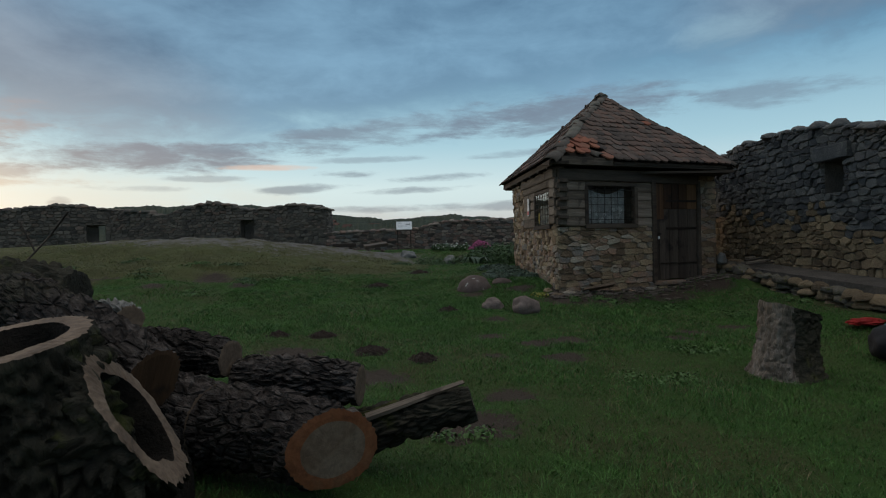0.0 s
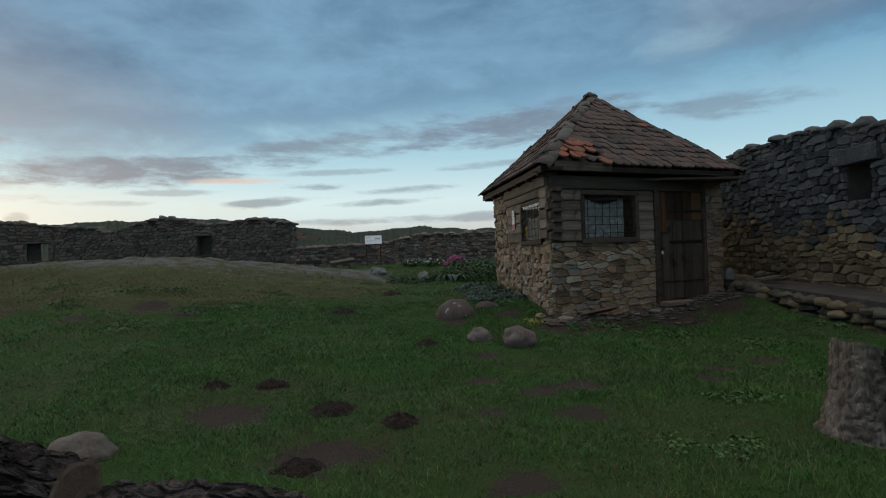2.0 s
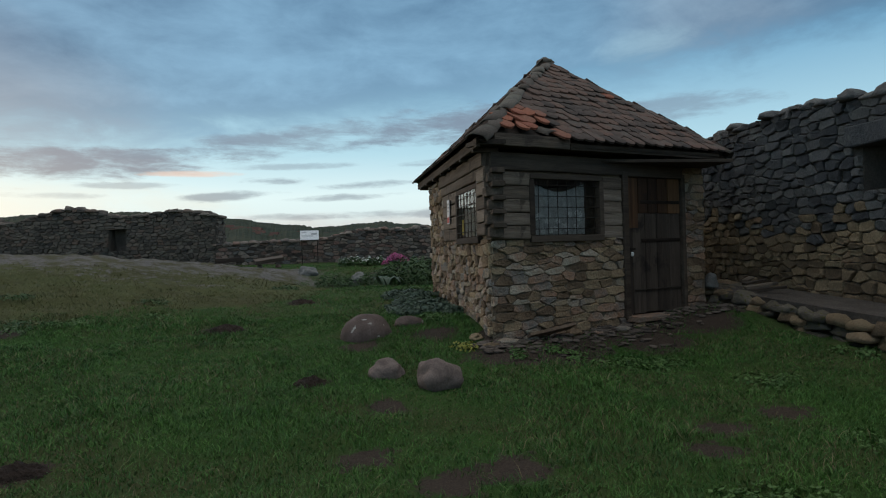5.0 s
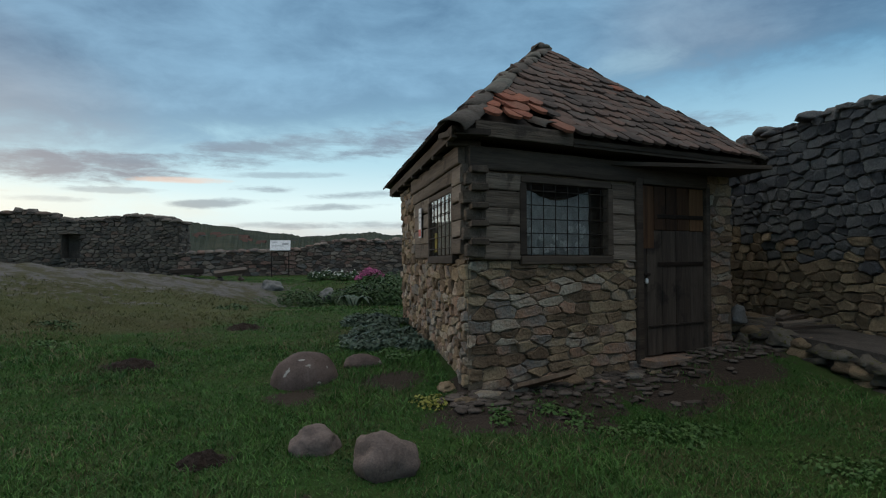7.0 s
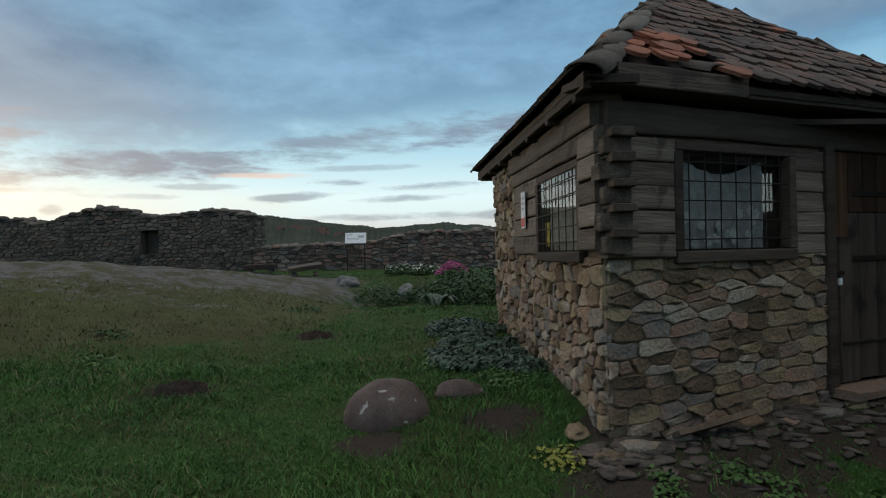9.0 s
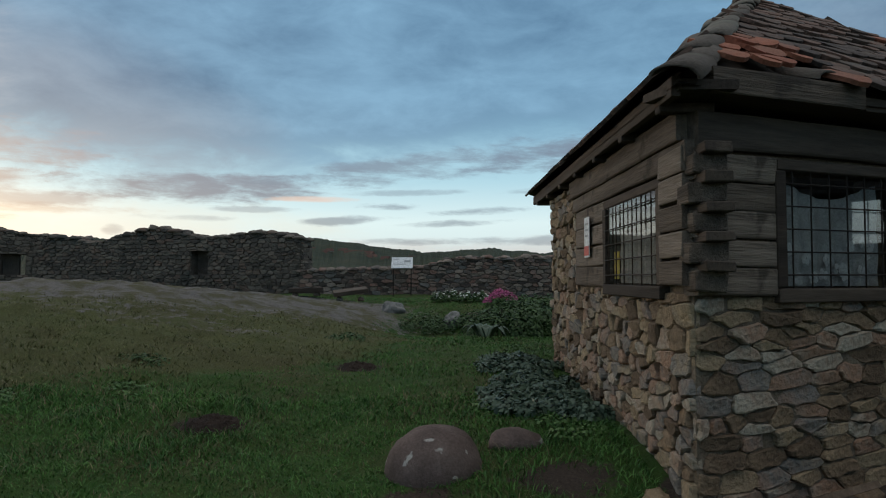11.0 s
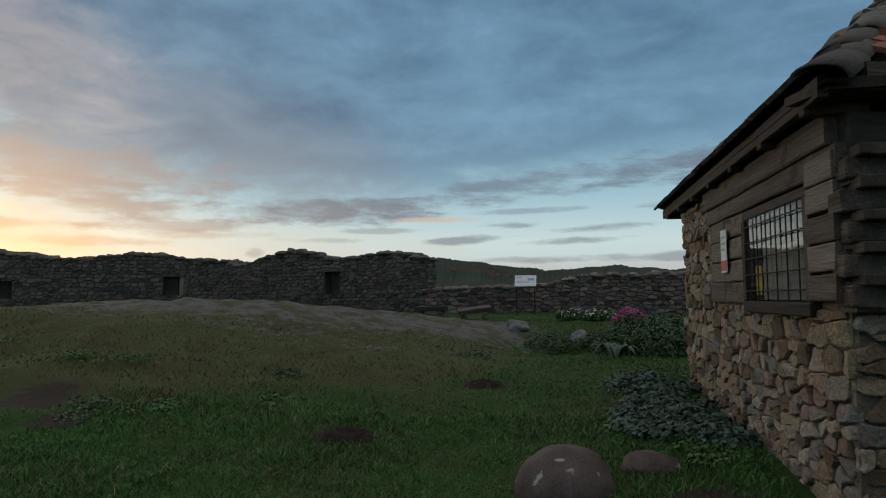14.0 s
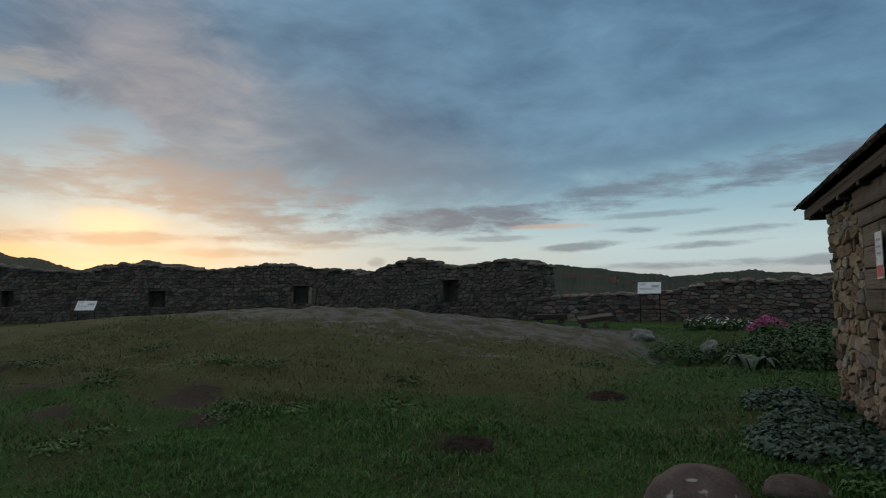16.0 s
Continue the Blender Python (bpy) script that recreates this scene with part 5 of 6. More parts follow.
# soil thrown up by moles
for i, (x, y, r) in enumerate(MOLES):
    vs = bmesh.new()
    rnd = random.Random(60 + i)
    mv, mf = [(0, 0, 0.055)], []
    for k in range(1, 15):
        for q in range(36):
            f, an = k / 14, q * math.pi / 18
            lump = 1 + 0.3 * noise.noise(Vector((math.cos(an) * 1.7, math.sin(an) * 1.7, i * 3.0)))
            px, py = r * f * lump * math.cos(an), r * 0.8 * f * lump * math.sin(an)
            mv.append((px, py, 0.055 * (1 - f * f) ** 1.3 - 0.03 * f + 0.022 * noise.noise(Vector((px * 17, py * 17, i))) + 0.018 * noise.noise(Vector((px * 42, py * 42, i)))))
    mf = [(0, 1 + q, 1 + (q + 1) % 36) for q in range(36)] + [(1 + k * 36 + q, 1 + (k + 1) * 36 + q, 1 + (k + 1) * 36 + (q + 1) % 36, 1 + k * 36 + (q + 1) % 36) for k in range(13) for q in range(36)]
    me = raw("molehill", mv, mf)
    ob = part_mesh("molehill", me, SOIL)
    ob.matrix_world = pose(x, y, ground_height(x, y) + 0.012)
    tagged(ob, "dark heap of loose soil on the lawn", "molehill", "molehills on the lawn")
    vs.free()


# ---- logs ----
def log_bark(length, r0, r1, seed, ridges=1.0, nu=110, nv=96, bend=0.03, oval=1.0):
    """A barked trunk along x, with plates and furrows in its surface."""
    vs, fs = [], []
    for j in range(nv + 1):
        x = length * j / nv
        f = j / nv
        for i in range(nu):
            a = 2 * math.pi * i / nu
            r = r0 + (r1 - r0) * f
            p = Vector((x * 2.6, math.cos(a) * 2.0, math.sin(a) * 2.0))
            r *= 1 + 0.10 * noise.noise(p * 0.5 + Vector((seed, 0, 0)))
            q = Vector((x * 9.0, math.cos(a) * r * 34, math.sin(a) * r * 34)) + noise.noise_vector(p * 1.5) * 0.8
            plate = noise.voronoi(q + Vector((seed * 3, 0, 0)))[0]
            r += ridges * (0.3 + 0.7 * min(1.0, 14 * f, 14 * (1 - f))) * (0.020 * min(0.5, plate[1] - plate[0]) * 2 - 0.012 + 0.006 * noise.noise(q * 2.7))
            vs.append((x, r * math.cos(a), r * math.sin(a) * oval + bend * math.sin(math.pi * f)))
    for j in range(nv):
        for i in range(nu):
            k = (i + 1) % nu
            fs.append((j * nu + i, j * nu + k, (j + 1) * nu + k, (j + 1) * nu + i))
    return vs, fs, nu, nv


def lay_log(name, p, q, r0, r1, label, seed, bark=BARK, end0=CUTWOOD, end1=CUTWOOD, hollow0=0.0, hollow1=0.0, parent=None, ridges=1.0, oval=1.0, slant=0.0, skew=0.0):
    """A sawn log from p to q (centres of its ends). hollow: share of the end that has rotted away."""
    p, q = Vector(p), Vector(q)
    m = Matrix.Translation(p) @ (q - p).to_track_quat("X", "Z").to_matrix().to_4x4()
    base = parent or thing(name, m, label, "log")
    length = (q - p).length
    vs, fs, nu, nv = log_bark(length, r0, r1, seed, ridges * 2.2, oval=oval)
    if slant:
        vs = [(x + slant * (1 - x / length) * z / r0 * 0.5, y, z) for x, y, z in vs]
    if skew:
        vs = [(x + skew * (1 - x / length) * y, y, z) for x, y, z in vs]
    ob = part_mesh("bark" if not parent else "limb", raw("bark", vs, fs), bark, base, shade=True)
    if parent:
        bpy.context.view_layer.update()
        ob.matrix_world = m
    for k, (mat, hollow) in enumerate(((end0, hollow0), (end1, hollow1))):
        ring = [Vector(v) for v in (vs[:nu] if k == 0 else vs[-nu:])]
        c = sum(ring, Vector()) / nu
        even = [sum((ring[(i + o) % nu] for o in range(-9, 10)), Vector()) / 19 for i in range(nu)]
        d = Vector((-1, 0, 0)) if k == 0 else Vector((1, 0, 0))
        bm = bmesh.new()
        rows = []
        levels = [1.0, 0.9, 0.75, 0.55, 0.3, 0.1] if not hollow else [1.0, 0.97, 0.5 + hollow / 2, hollow, hollow * 0.93, hollow * 0.8]
        for n_, s in enumerate(levels):
            row = []
            for i, v in enumerate(ring):
                w = s if n_ < 2 else s * (1 + (0.16 if hollow else 0.03) * noise.noise(Vector((math.cos(6.283 * i / nu) * 2.2, math.sin(6.283 * i / nu) * 2.2, seed + n_ * 0.3))))
                depth = 0.004 if n_ else 0.0
                if hollow and n_ >= 4:
                    depth = -0.10 if n_ == 4 else -0.34
                v = v if n_ == 0 else even[i]
                row.append(bm.verts.new(c + (v - c) * w + d * (depth + (0.004 if hollow else 0.0008) * noise.noise(Vector((i * 0.7, n_, seed)))) * (1 if not hollow or n_ < 4 else 1)))
            rows.append(row)
        for a, b in zip(rows, rows[1:]):
            for i in range(nu):
                bm.faces.new((a[i], a[(i + 1) % nu], b[(i + 1) % nu], b[i]))
        bm.faces.new(rows[-1])
        bmesh.ops.recalc_face_normals(bm, faces=bm.faces)
        end = part("sawn_end", bm, mat, base, "hollow rotted sawn end" if hollow else "", shade=False)
        if mat is REDHEART:
            end.data.materials.append(GREYHEART)
            for f in end.data.polygons:
                if f.index >= 2 * nu:
                    f.material_index = 1
        # near-black wood from the lip of the hollow inward
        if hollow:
            end.data.materials.append(DARKHEART)
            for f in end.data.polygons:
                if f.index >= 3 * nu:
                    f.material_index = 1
        if parent:
            bpy.context.view_layer.update()
            end.matrix_world = m
    return base


lay_log("log", (-0.37, 2.50, 0.60), (-1.02, 2.78, 0.655), 0.205, 0.235, "thick sawn log with reddish heartwood in the pile", 1.0, end0=REDHEART, skew=0.75)
lay_log("log", (-1.035, 2.785, 0.655), (-1.95, 3.15, 0.72), 0.235, 0.25, "thick barked log sawn through in the pile", 2.0)
lay_log("log", (-0.26, 3.06, 0.79), (-1.00, 3.20, 0.82), 0.135, 0.15, "weathered log with pale split end in the pile", 3.0, end0=CUTWOOD, oval=0.9)
lay_log("log", (-1.03, 3.15, 0.96), (-1.85, 3.42, 0.99), 0.13, 0.16, "furrowed log lying across the pile", 4.0, end0=CUTWOOD, oval=0.85)
lay_log("log", (-1.21, 2.42, 0.985), (-2.15, 2.90, 1.33), 0.165, 0.20, "mossy barked log with red-brown sawn end", 5.0, end0=STAINEDWOOD)
lay_log("log", (-1.86, 3.05, 1.36), (-2.7, 3.2, 1.42), 0.15, 0.18, "moss-topped log at the back of the pile", 6.0, bark=MOSSBARK, end0=MOSSBARK)
lay_log("log", (-1.66, 3.30, 1.20), (-2.1, 3.75, 1.16), 0.085, 0.09, "thin pale-barked log at the back of the pile", 16.0, bark=GREYROCK, end0=CUTWOOD)
lay_log("branch_log", (0.40, 3.02, 0.675), (-0.45, 3.06, 0.43), 0.10, 0.14, "thin dark branch log propped on the pile", 7.0, end0=BARK, bark=MOSSBARK, ridges=0.8)
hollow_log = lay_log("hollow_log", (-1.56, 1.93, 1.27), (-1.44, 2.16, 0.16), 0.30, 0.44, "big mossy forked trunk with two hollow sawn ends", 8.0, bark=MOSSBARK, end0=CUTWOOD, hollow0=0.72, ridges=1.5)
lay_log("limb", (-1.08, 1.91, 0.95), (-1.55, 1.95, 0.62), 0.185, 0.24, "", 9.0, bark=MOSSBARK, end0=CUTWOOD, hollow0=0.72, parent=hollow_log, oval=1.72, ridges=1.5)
lay_log("log", (-1.05, 2.18, 0.52), (-2.2, 2.35, 0.52), 0.22, 0.25, "dark barked log low in the pile", 10.0, bark=BARK, end0=DARKHEART)
strip = part("split_plank", beam(0.60, 0.022, 0.045, 0.016), TIMBER)
strip.matrix_world = pose(-0.22, 2.92, 0.62, 8, -16, 6)
tagged(strip, "pale split strip of wood on the branch", "plank")
twig = thing("twig", pose(-2.3, 3.25, 1.50), "bare thin twig rising from the log pile", "twig")
for a, b in (((0, 0, 0), (0.18, 0.05, 0.22)), ((0.1, 0.03, 0.12), (0.02, 0.02, 0.3)), ((0.18, 0.05, 0.22), (0.3, 0.02, 0.36))):
    part("shoot", rod(a, b, 0.006), DARKTIMBER, twig)

# stump
stump = thing("stump", pose(3.71, 5.17, ground_height(3.71, 5.17) - 0.05) @ Matrix.Scale(1.04, 4), "upright tree stump, pale bark and mossy side", "stump")
vs, fs, nu, nv = log_bark(0.74, 0.262, 0.255, 15.0, 1.7, 110, 80, 0.0)
vs = [(y, z, x) for x, y, z in vs]
vs = [(x + 0.05 * (z / 0.74), y, z - (x + 0.25) * 0.30 * (z / 0.74) ** 3 + 0.02 * noise.noise(Vector((x * 9, y * 9, 1))) * (z > 0.6)) for x, y, z in vs]
vs = [(x * (1 + 0.35 * (1 - z / 0.74) ** 4), y * (1 + 0.35 * (1 - z / 0.74) ** 4), z) for x, y, z in vs]
bark = part_mesh("bark", raw("bark", vs, fs), STUMPBARK, stump, shade=True)
bark.data.materials.append(MOSSBARK)
for f in bark.data.polygons:
    if f.center.x - 0.35 * f.center.y > 0.02 + 0.08 * noise.noise(f.center * 5):
        f.material_index = 1
bm = bmesh.new()
ring = [bm.verts.new(v) for v in vs[-nu:]]
bm.faces.new(ring)
part("sawn_top", bm, MOSSBARK, stump, "mossy sloping top")

# things set down on the grass
bag = thing("bag", pose(4.98, 5.35, ground_height(4.98, 5.35)), "black and grey-blue rucksack lying on the grass", "bag")
part_mesh("body", rock_mesh("body", (0.24, 0.2, 0.19), 0.12, 4, 2.2, 0.8), BLACKCLOTH, bag, m=pose(0, 0, 0.15))
part_mesh("flap", rock_mesh("flap", (0.20, 0.17, 0.15), 0.10, 4, 4.4, 0.8), BLUECLOTH, bag, "grey-blue flap", m=pose(0.07, -0.04, 0.24, 0, 22, 0))
part("strap", rod((-0.12, -0.16, 0.1), (0.05, -0.12, 0.36), 0.014), BLACKCLOTH, bag)
cloth = part_mesh("cloth", rock_mesh("cloth", (0.24, 0.15, 0.05), 0.3, 4, 6.6, 0.2, 2.5), REDCLOTH)
cloth.matrix_world = pose(5.62, 6.55, ground_height(5.62, 6.55) + 0.045, 0, 0, 12)
tagged(cloth, "red cloth spread on the grass", "cloth")
plank = part("plank", beam(0.62, 0.035, 0.13, 0.008), CUTWOOD)
plank.matrix_world = FM @ pose(0.36, 0.13, 0.73, 30, -7, 4)
tagged(plank, "weathered plank lying against the hut foot", "plank")
bucket = thing("sack", FM @ pose(3.78, -0.02, 0.98), "pale crumpled sack standing beside the hut corner", "sack")
part_mesh("body", rock_mesh("body", (0.10, 0.09, 0.19), 0.16, 3, 8.8), GREYROCK, bucket, m=pose(0, 0, 0.17, 0, 6, 0))
for i in range(4):
    ob = part("roof_debris", beam(0.5 - 0.06 * i, 0.03, 0.09, 0.01), TIMBER if i % 2 else DARKTIMBER)
    ob.matrix_world = pose(6.42 + 0.1 * i, 10.62 + 0.12 * i, ledge_top(10.6) + 0.03 + 0.035 * i, 4, -6, -35 + 24 * i)
    tagged(ob, "weathered board lying on the ledge rubble", "board", "loose boards by the hut")


# ---- benches and boards by the low wall ----
def bench(x, y, turn, tilt, label):
    g = ground_height(x, y)
    b = thing("bench", pose(x, y, g, 0, 0, turn), label, "bench", "benches by the low wall")
    part("seat", beam(0.84, 0.12, 0.34, 0.015), DARKTIMBER, b, m=pose(-0.42, -0.18, 0.09, tilt, -tilt * 0.6, 0))
    for dx in (-0.28, 0.26):
        part_mesh("foot", rock_mesh("foot", (0.09, 0.14, 0.10), 0.14, 2, x + dx), FARSTONE, b, m=pose(dx, 0, 0.02))


bench(-1.95, 22.7, 6, 0, "dark split-log bench on stone feet")
bench(-0.80, 22.5, 16, 12, "dark split-log bench tilted on its feet")


def info_board(x, y, w, h, top, turn, label):
    g = ground_height(x, y)
    b = thing("info_board", pose(x, y, g, 0, 0, turn), label, "sign", "visitor information boards")
    part("panel", boxed(-w / 2, w / 2, -0.012, 0.012, -h / 2, h / 2, bevel=0.004), WHITEBOARD, b, "white printed panel", m=pose(0, 0, top - g, -42, 0, 0))
    for dx in (-w * 0.42, w * 0.42):
        part("post", rod((dx, 0.04, -0.1), (dx, 0.04, top - g - 0.02), 0.016), IRON, b)
    pan = b.children[0]
    for dx, dz, ww, hh in ((-w * 0.3, h * 0.3, w * 0.25, 0.03), (-w * 0.12, -h * 0.05, w * 0.6, 0.012), (-w * 0.12, -h * 0.17, w * 0.6, 0.012), (w * 0.25, h * 0.12, w * 0.3, 0.09)):
        part("print", boxed(dx - ww / 2, dx + ww / 2, -0.016, -0.0135, dz - hh / 2, dz + hh / 2), GREYPRINT, pan)


info_board(0.30, 26.2, 0.66, 0.46, 2.42, 0, "white slanted information panel on two thin posts")
info_board(-19.0, 23.3, 0.66, 0.46, 2.02, 30, "white slanted information panel before the castle wall")


# ---- plants ----
def leaf_cloud(name, mat, spots, n, size, seed, parent=None, up=0.5, fold=0.25):
    """Many small folded leaves spread over lumpy mounds: spots are (x, y, z, rx, ry, rz)."""
    rnd = np.random.RandomState(seed)
    k = rnd.randint(0, len(spots), n)
    s = np.array(spots)[k]
    d = rnd.normal(size=(n, 3))
    d /= np.linalg.norm(d, axis=1)[:, None]
    d[:, 2] = np.abs(d[:, 2])
    rad = rnd.uniform(0.72, 1.06, n)[:, None] * (1 + 0.12 * np.sin(d[:, :1] * 7 + k[:, None]))
    c = s[:, :3] + d * s[:, 3:] * rad
    nrm = d * (1 - up) + np.array([0, 0, up]) + rnd.normal(scale=0.35, size=(n, 3))
    nrm /= np.linalg.norm(nrm, axis=1)[:, None]
    t = np.cross(nrm, rnd.normal(size=(n, 3)))
    t /= np.linalg.norm(t, axis=1)[:, None]
    b = np.cross(nrm, t)
    L = size * rnd.uniform(0.6, 1.25, n)[:, None]
    W = L * 0.42
    vs = np.stack([c - t * L * 0.5, c + b * W - nrm * fold * W, c + t * L * 0.5 - nrm * fold * L * 0.4, c - b * W - nrm * fold * W], 1).reshape(-1, 3)
    idx = np.arange(n)[:, None] * 4
    fs = np.concatenate([idx + [0, 1, 2], idx + [0, 2, 3]], 1).reshape(-1, 3)
    me = raw(name, vs.tolist(), fs.tolist())
    return part_mesh(name, me, mat, parent)


def mounds(cx, cy, rx, ry, rz, n, seed, spread=0.8):
    rnd = random.Random(seed)
    out = []
    for i in range(n):
        a, r = rnd.uniform(0, 6.28), math.sqrt(rnd.random()) * spread
        x, y = cx + rx * r * math.cos(a), cy + ry * r * math.sin(a)
        k = rnd.uniform(0.35, 0.6) * (1 - 0.45 * r)
        out.append((x, y, ground_height(x, y), rx * 0.42, ry * 0.42, rz * (0.55 + k)))
    return out


ivy = leaf_cloud("ivy", IVY, [s for i in range(9) for s in mounds(2.25 - 0.05 * (i % 3), 11.3 + 0.28 * i, 0.46, 0.35, 0.10, 5, 80 + i)], 15000, 0.046, 4)
tagged(ivy, "low dark ivy bed growing along the hut wall", "ivy", kind="stuff")
for j, (x, y, rx, ry, rz, n) in enumerate(((2.75, 17.6, 0.75, 0.8, 0.54, 9500), (3.3, 19.2, 0.9, 0.9, 0.54, 9500))):
    base = thing("shrub", pose(x, y, ground_height(x, y)), "dense dark green garden shrub by the hut", "shrub", "garden shrubs")
    ob = leaf_cloud("foliage", SHRUB, [(a - x, b - y, c - base.location.z, d, e, f) for a, b, c, d, e, f in mounds(x, y, rx, ry, rz, 14, 90 + j)], n, 0.058, 30 + j, base, 0.3)
    for k in range(7):
        part("stem", rod((0.3 * math.cos(k), 0.3 * math.sin(k), 0), (0.5 * math.cos(k), 0.5 * math.sin(k), rz * 0.8), 0.008), DARKTIMBER, base)
dock = thing("broad_leaf_plant", pose(2.1, 16.2, ground_height(2.1, 16.2)), "plant with large drooping grey-green leaves", "plant")
rnd = random.Random(71)
for k in range(16):
    a = rnd.uniform(0, 6.28)
    bm = bmesh.new()
    pr = []
    L = rnd.uniform(0.16, 0.30)
    for i in range(6):
        f = i / 5
        w = 0.058 * math.sin(math.pi * min(0.98, f * 0.9 + 0.08))
        x, z = L * f, 0.17 * math.sin(f * 2.9) * rnd.uniform(0.9, 1.1)
        pr.append([bm.verts.new((x, w, z + 0.02)), bm.verts.new((x, 0, z)), bm.verts.new((x, -w, z + 0.02))])
    for u, v in zip(pr, pr[1:]):
        bm.faces.new((u[0], u[1], v[1], v[0]))
        bm.faces.new((u[1], u[2], v[2], v[1]))
    part("leaf", bm, IVY, dock, m=pose(0.1 * math.cos(a), 0.1 * math.sin(a), 0.02, 0, 0, math.degrees(a)), shade=True)

sedum = thing("flowering_plant", pose(2.78, 20.6, ground_height(2.78, 20.6)), "bushy plant in deep pink bloom", "flower")
z0 = sedum.location.z
leaf_cloud("foliage", SHRUB, [(0, 0, 0.1, 0.34, 0.3, 0.30), (0.2, 0.1, 0.05, 0.25, 0.2, 0.25)], 900, 0.07, 50, sedum)
leaf_cloud("blossom", SEDUM, [(-0.12, 0, 0.38, 0.16, 0.16, 0.13), (0.12, -0.05, 0.42, 0.17, 0.16, 0.14), (0.0, 0.1, 0.48, 0.15, 0.15, 0.12), (0.27, 0.05, 0.33, 0.13, 0.13, 0.11), (-0.28, 0.02, 0.28, 0.13, 0.13, 0.11)], 1500, 0.036, 51, sedum)
for j, (x, y) in enumerate(((1.45, 22.3), (1.75, 22.5), (2.1, 22.2), (2.45, 22.3))):
    p = thing("flowering_plant", pose(x, y, ground_height(x, y)), "low clump of small white flowers", "flower", "white flower clumps")
    leaf_cloud("foliage", SHRUB, [(0, 0, 0.05, 0.24, 0.2, 0.2)], 420, 0.06, 60 + j, p)
    leaf_cloud("blossom", WHITEBLOOM, [(0, 0, 0.1, 0.22, 0.2, 0.2)], 70 if j < 3 else 40, 0.05, 70 + j, p)
hollow_plants = leaf_cloud("ground_cover", SHRUB, [s for i in range(5) for s in mounds(0.9 + 0.3 * i, 20.0 + 0.25 * (i % 3), 0.45, 0.6, 0.3, 5, 120 + i)], 3600, 0.05, 9)
tagged(hollow_plants, "low green plants filling the hollow", "plants", kind="stuff")


def weed(name, x, y, r, n, mat, label, seed, size=0.034, h=0.06):
    base = leaf_cloud(name, mat, [(a - x, b - y, c - ground_height(x, y), d, e, h) for a, b, c, d, e, f in mounds(x, y, r, r, h, 6, seed)], n, size, seed)
    base.matrix_world = pose(x, y, ground_height(x, y))
    return tagged(base, label, "weed", "weeds on the lawn", "stuff")


for i, (x, y, r, n, mat) in enumerate(((-2.4, 11.7, 0.35, 420, WEED), (0.1, 15.6, 0.3, 420, SHRUB), (2.35, 9.6, 0.16, 170, YELLOWWEED), (2.75, 9.25, 0.2, 200, WEED), (3.25, 9.4, 0.22, 240, WEED), (3.6, 9.1, 0.3, 320, WEED), (4.0, 9.0, 0.3, 320, WEED), (4.4, 8.9, 0.28, 280, WEED), (2.2, 10.9, 0.3, 320, WEED), (1.85, 11.6, 0.25, 260, WEED), (4.9, 8.0, 0.4, 300, WEED), (3.3, 6.2, 0.4, 260, WEED), (2.4, 5.0, 0.4, 240, WEED), (-1.4, 12.3, 0.3, 200, WEED), (0.4, 3.7, 0.22, 160, WEED), (-0.6, 2.0, 0.3, 200, WEED), (4.6, 6.6, 0.35, 240, WEED), (2.5, 14.3, 0.4, 500, WEED), (-4.2, 12.9, 0.4, 300, WEED), (6.0, 8.3, 0.25, 200, WEED), (-3.4, 10.5, 0.5, 400, WEED), (-2.9, 11.6, 0.4, 420, SHRUB), (-4.9, 12.0, 0.45, 420, SHRUB), (-6.6, 12.6, 0.5, 460, SHRUB), (-5.7, 13.4, 0.4, 360, SHRUB), (-3.6, 13.2, 0.35, 300, SHRUB), (-1.7, 13.3, 0.3, 260, SHRUB), (-7.6, 11.4, 0.5, 420, SHRUB))):
    weed("weed", x, y, r, n, mat, "yellowing low weed by the hut corner" if mat is YELLOWWEED else "low leafy green weed growing in the turf", 200 + i)


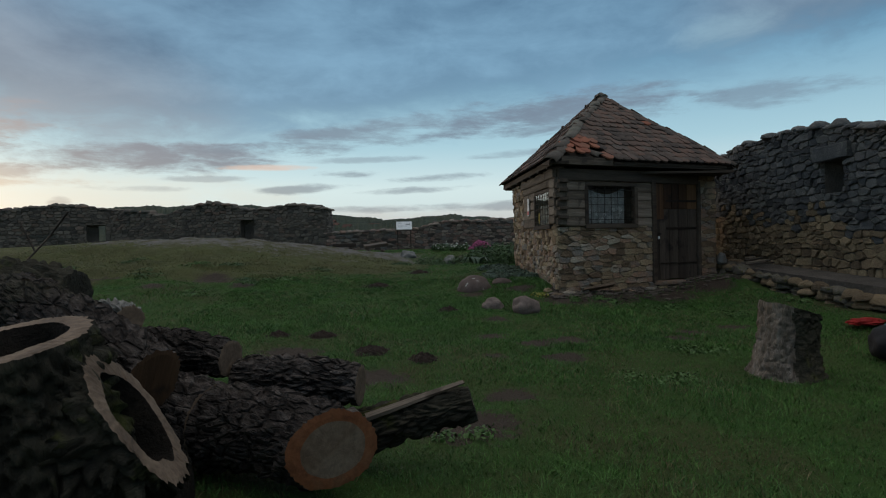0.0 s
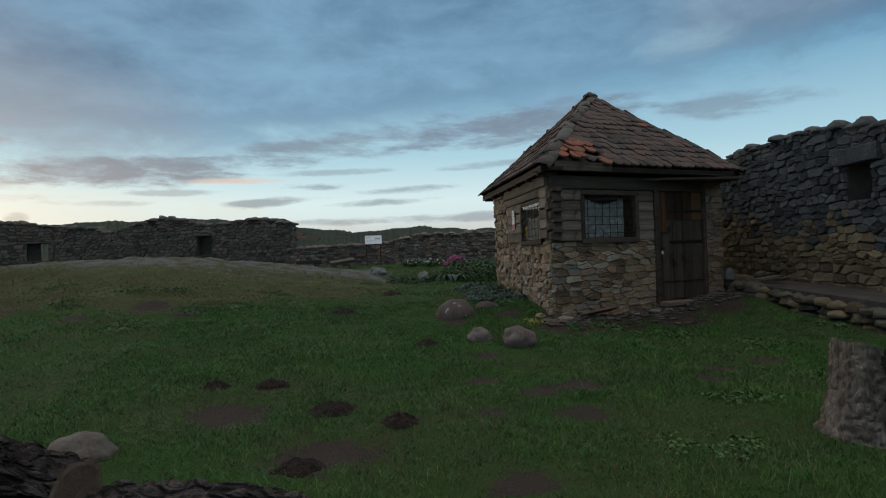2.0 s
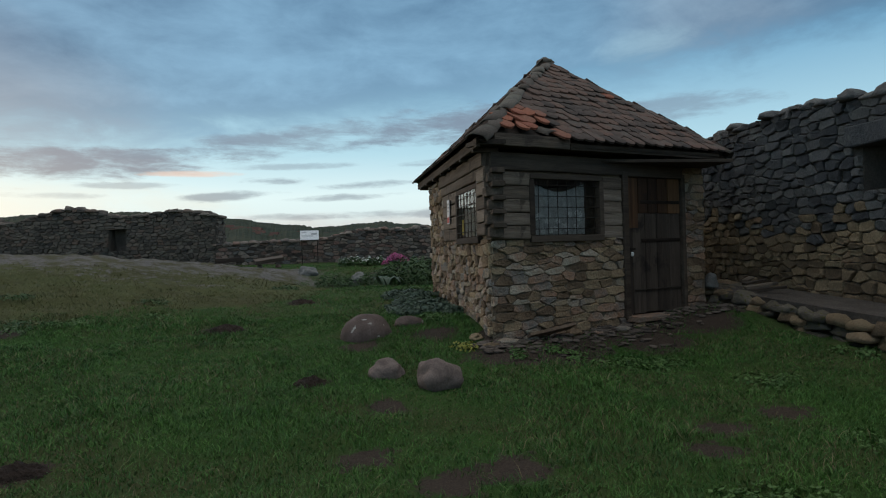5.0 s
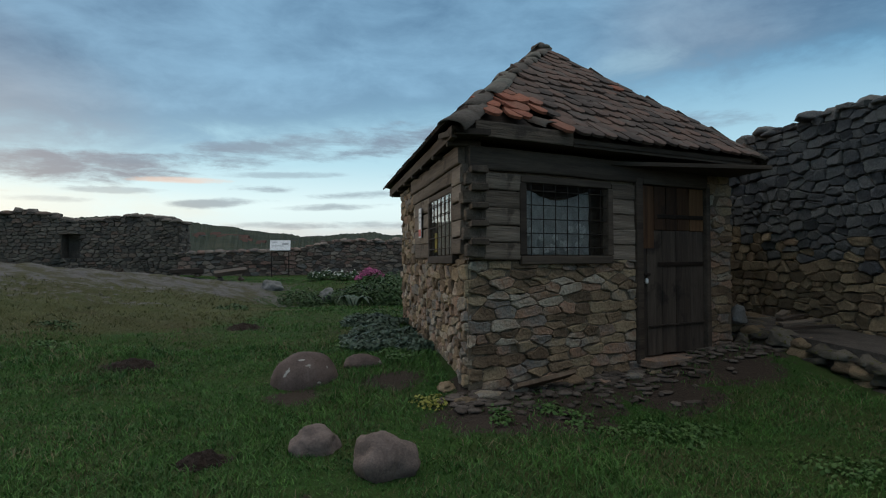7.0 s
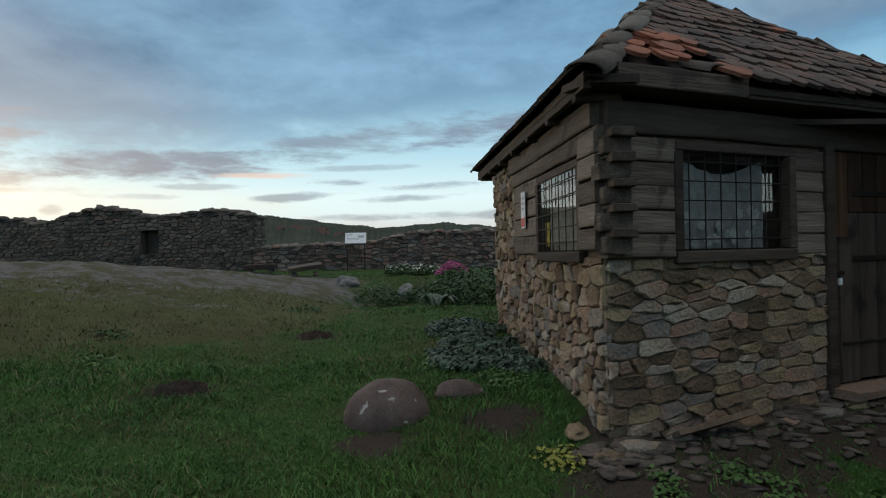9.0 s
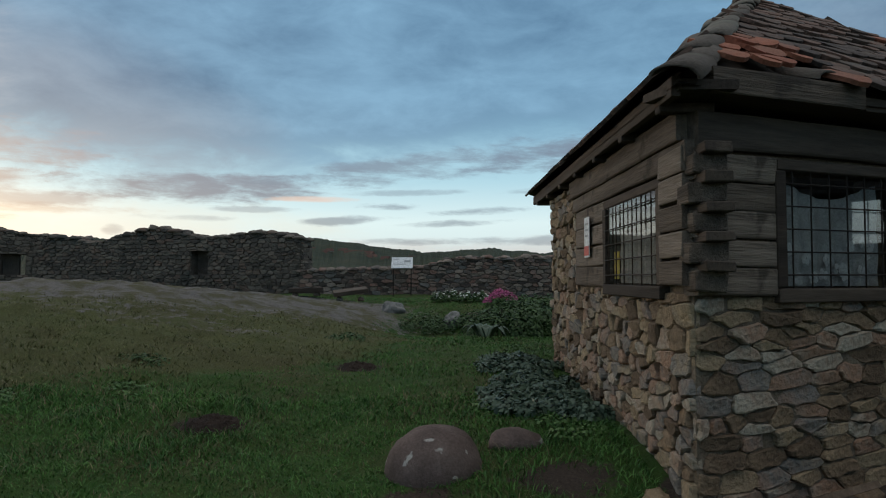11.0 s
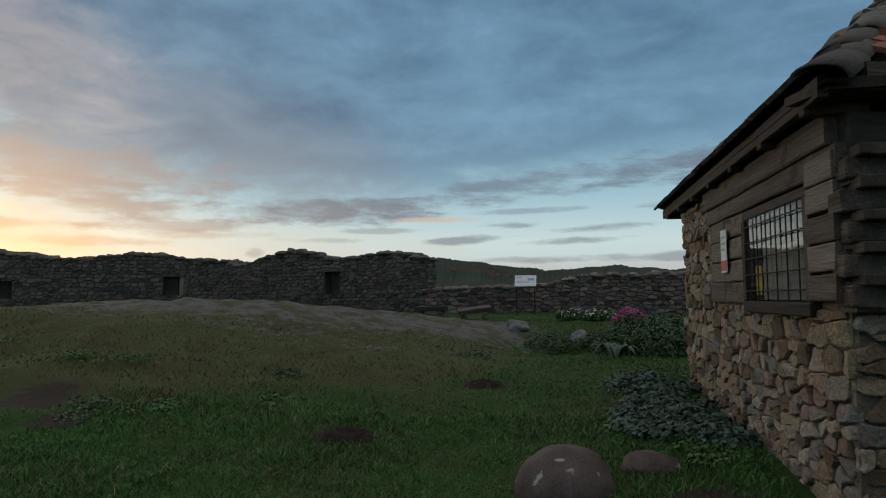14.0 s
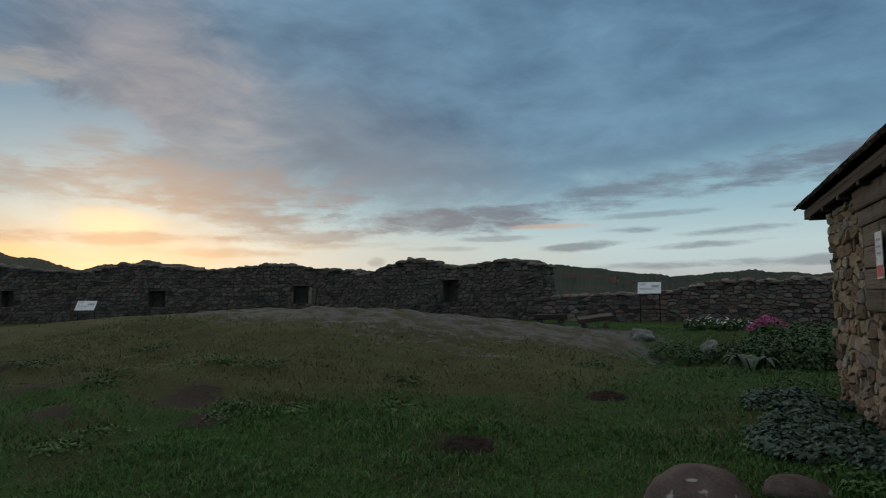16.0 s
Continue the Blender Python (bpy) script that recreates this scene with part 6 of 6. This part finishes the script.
# ---- grass ----
def grass(name, mat, n, seed, low, high, width, label, dry=False, mound=False):
    """Short blades over the lawn, thickest along the way walked, thin on rock and bare soil."""
    rnd = np.random.RandomState(seed)
    xs, ys = [], []
    near = rnd.uniform(size=(n, 2)) * [9.0, 11.0] + [-3.0, 1.2]
    mid = rnd.uniform(size=(n, 2)) * [14.5, 18.0] + [-9.0, 6.0]
    wide = rnd.uniform(size=(n // 3, 2)) * [26.0, 26.0] + [-19.0, 2.0]
    pts = np.concatenate([near, mid, wide])
    keep, zs = [], []
    lot = rnd.uniform(size=len(pts))
    for i, (x, y) in enumerate(pts):
        if x > 2.6 and y > 9.75 + 0.355 * (x - 2.7) and x < 6.4 and y < 14 or x > 6.25 or y > 26.9:
            continue
        if not dry and (dryness(x, y) + 0.45 * noise.noise(Vector((x * 0.8, y * 0.8, 11))) > 0.38) != mound:
            continue
        r, b = rockiness(x, y), bareness(x, y)
        clump = noise.noise(Vector((x * 1.6, y * 1.6, 4)))
        if lot[i] < (1 - 1.5 * r + 0.6 * clump * r) * (1 - 1.15 * b) * (1.0 if clump > -0.25 else 0.65) * (1 if not dry else max(0.0, 0.3 + 1.2 * noise.noise(Vector((x * 0.7, y * 0.7, 8))) + r)):
            keep.append(i)
            zs.append(ground_height(x, y))
    p = np.column_stack([pts[keep], zs])
    k = len(p)
    tall = np.array([1.0 + 0.9 * noise.noise(Vector((x * 0.8, y * 0.8, 2))) + 0.5 * noise.noise(Vector((x * 3.3, y * 3.3, 6))) for x, y, _ in p])
    h = (rnd.uniform(low, high, k) * np.clip(tall, 0.35, 2.2))[:, None]
    a = rnd.uniform(0, 2 * np.pi, k)
    side = np.column_stack([np.cos(a), np.sin(a), np.zeros(k)])
    lean = rnd.normal(scale=0.85, size=(k, 2))
    tip = np.column_stack([lean * h, h * 0.9])
    dist = np.clip((p[:, 1] - 4) / 10, 0, 1.6)[:, None]
    w = width * (0.8 + 0.8 * dist) * rnd.uniform(0.7, 1.3, k)[:, None]
    mid_ = p + np.column_stack([lean * h * 0.32, h * 0.58])
    vs = np.stack([p - side * w, p + side * w, mid_ + side * w * 0.75, mid_ - side * w * 0.75, p + tip], 1).reshape(-1, 3)
    o = np.arange(k)[:, None] * 5
    fs = np.concatenate([o + [0, 1, 2], o + [0, 2, 3], o + [3, 2, 4]], 1).reshape(-1, 3)
    me = bpy.data.meshes.new(name)
    me.vertices.add(len(vs))
    me.vertices.foreach_set("co", vs.ravel())
    me.loops.add(fs.size)
    me.loops.foreach_set("vertex_index", fs.ravel())
    me.polygons.add(len(fs))
    me.polygons.foreach_set("loop_start", np.arange(0, fs.size, 3))
    me.update(calc_edges=True)
    ob = part_mesh(name, me, mat)
    tagged(ob, label, "grass", kind="stuff")


grass("grass", GRASS, 230000, 1, 0.015, 0.042, 0.0028, "short dense green lawn grass")
grass("mound_grass", OLIVEGRASS, 100000, 3, 0.014, 0.042, 0.0034, "tufted olive grass on the mound", mound=True)
grass("dry_grass", DRYGRASS, 42000, 2, 0.025, 0.07, 0.0020, "thin dry straw-coloured grass in the turf", True)
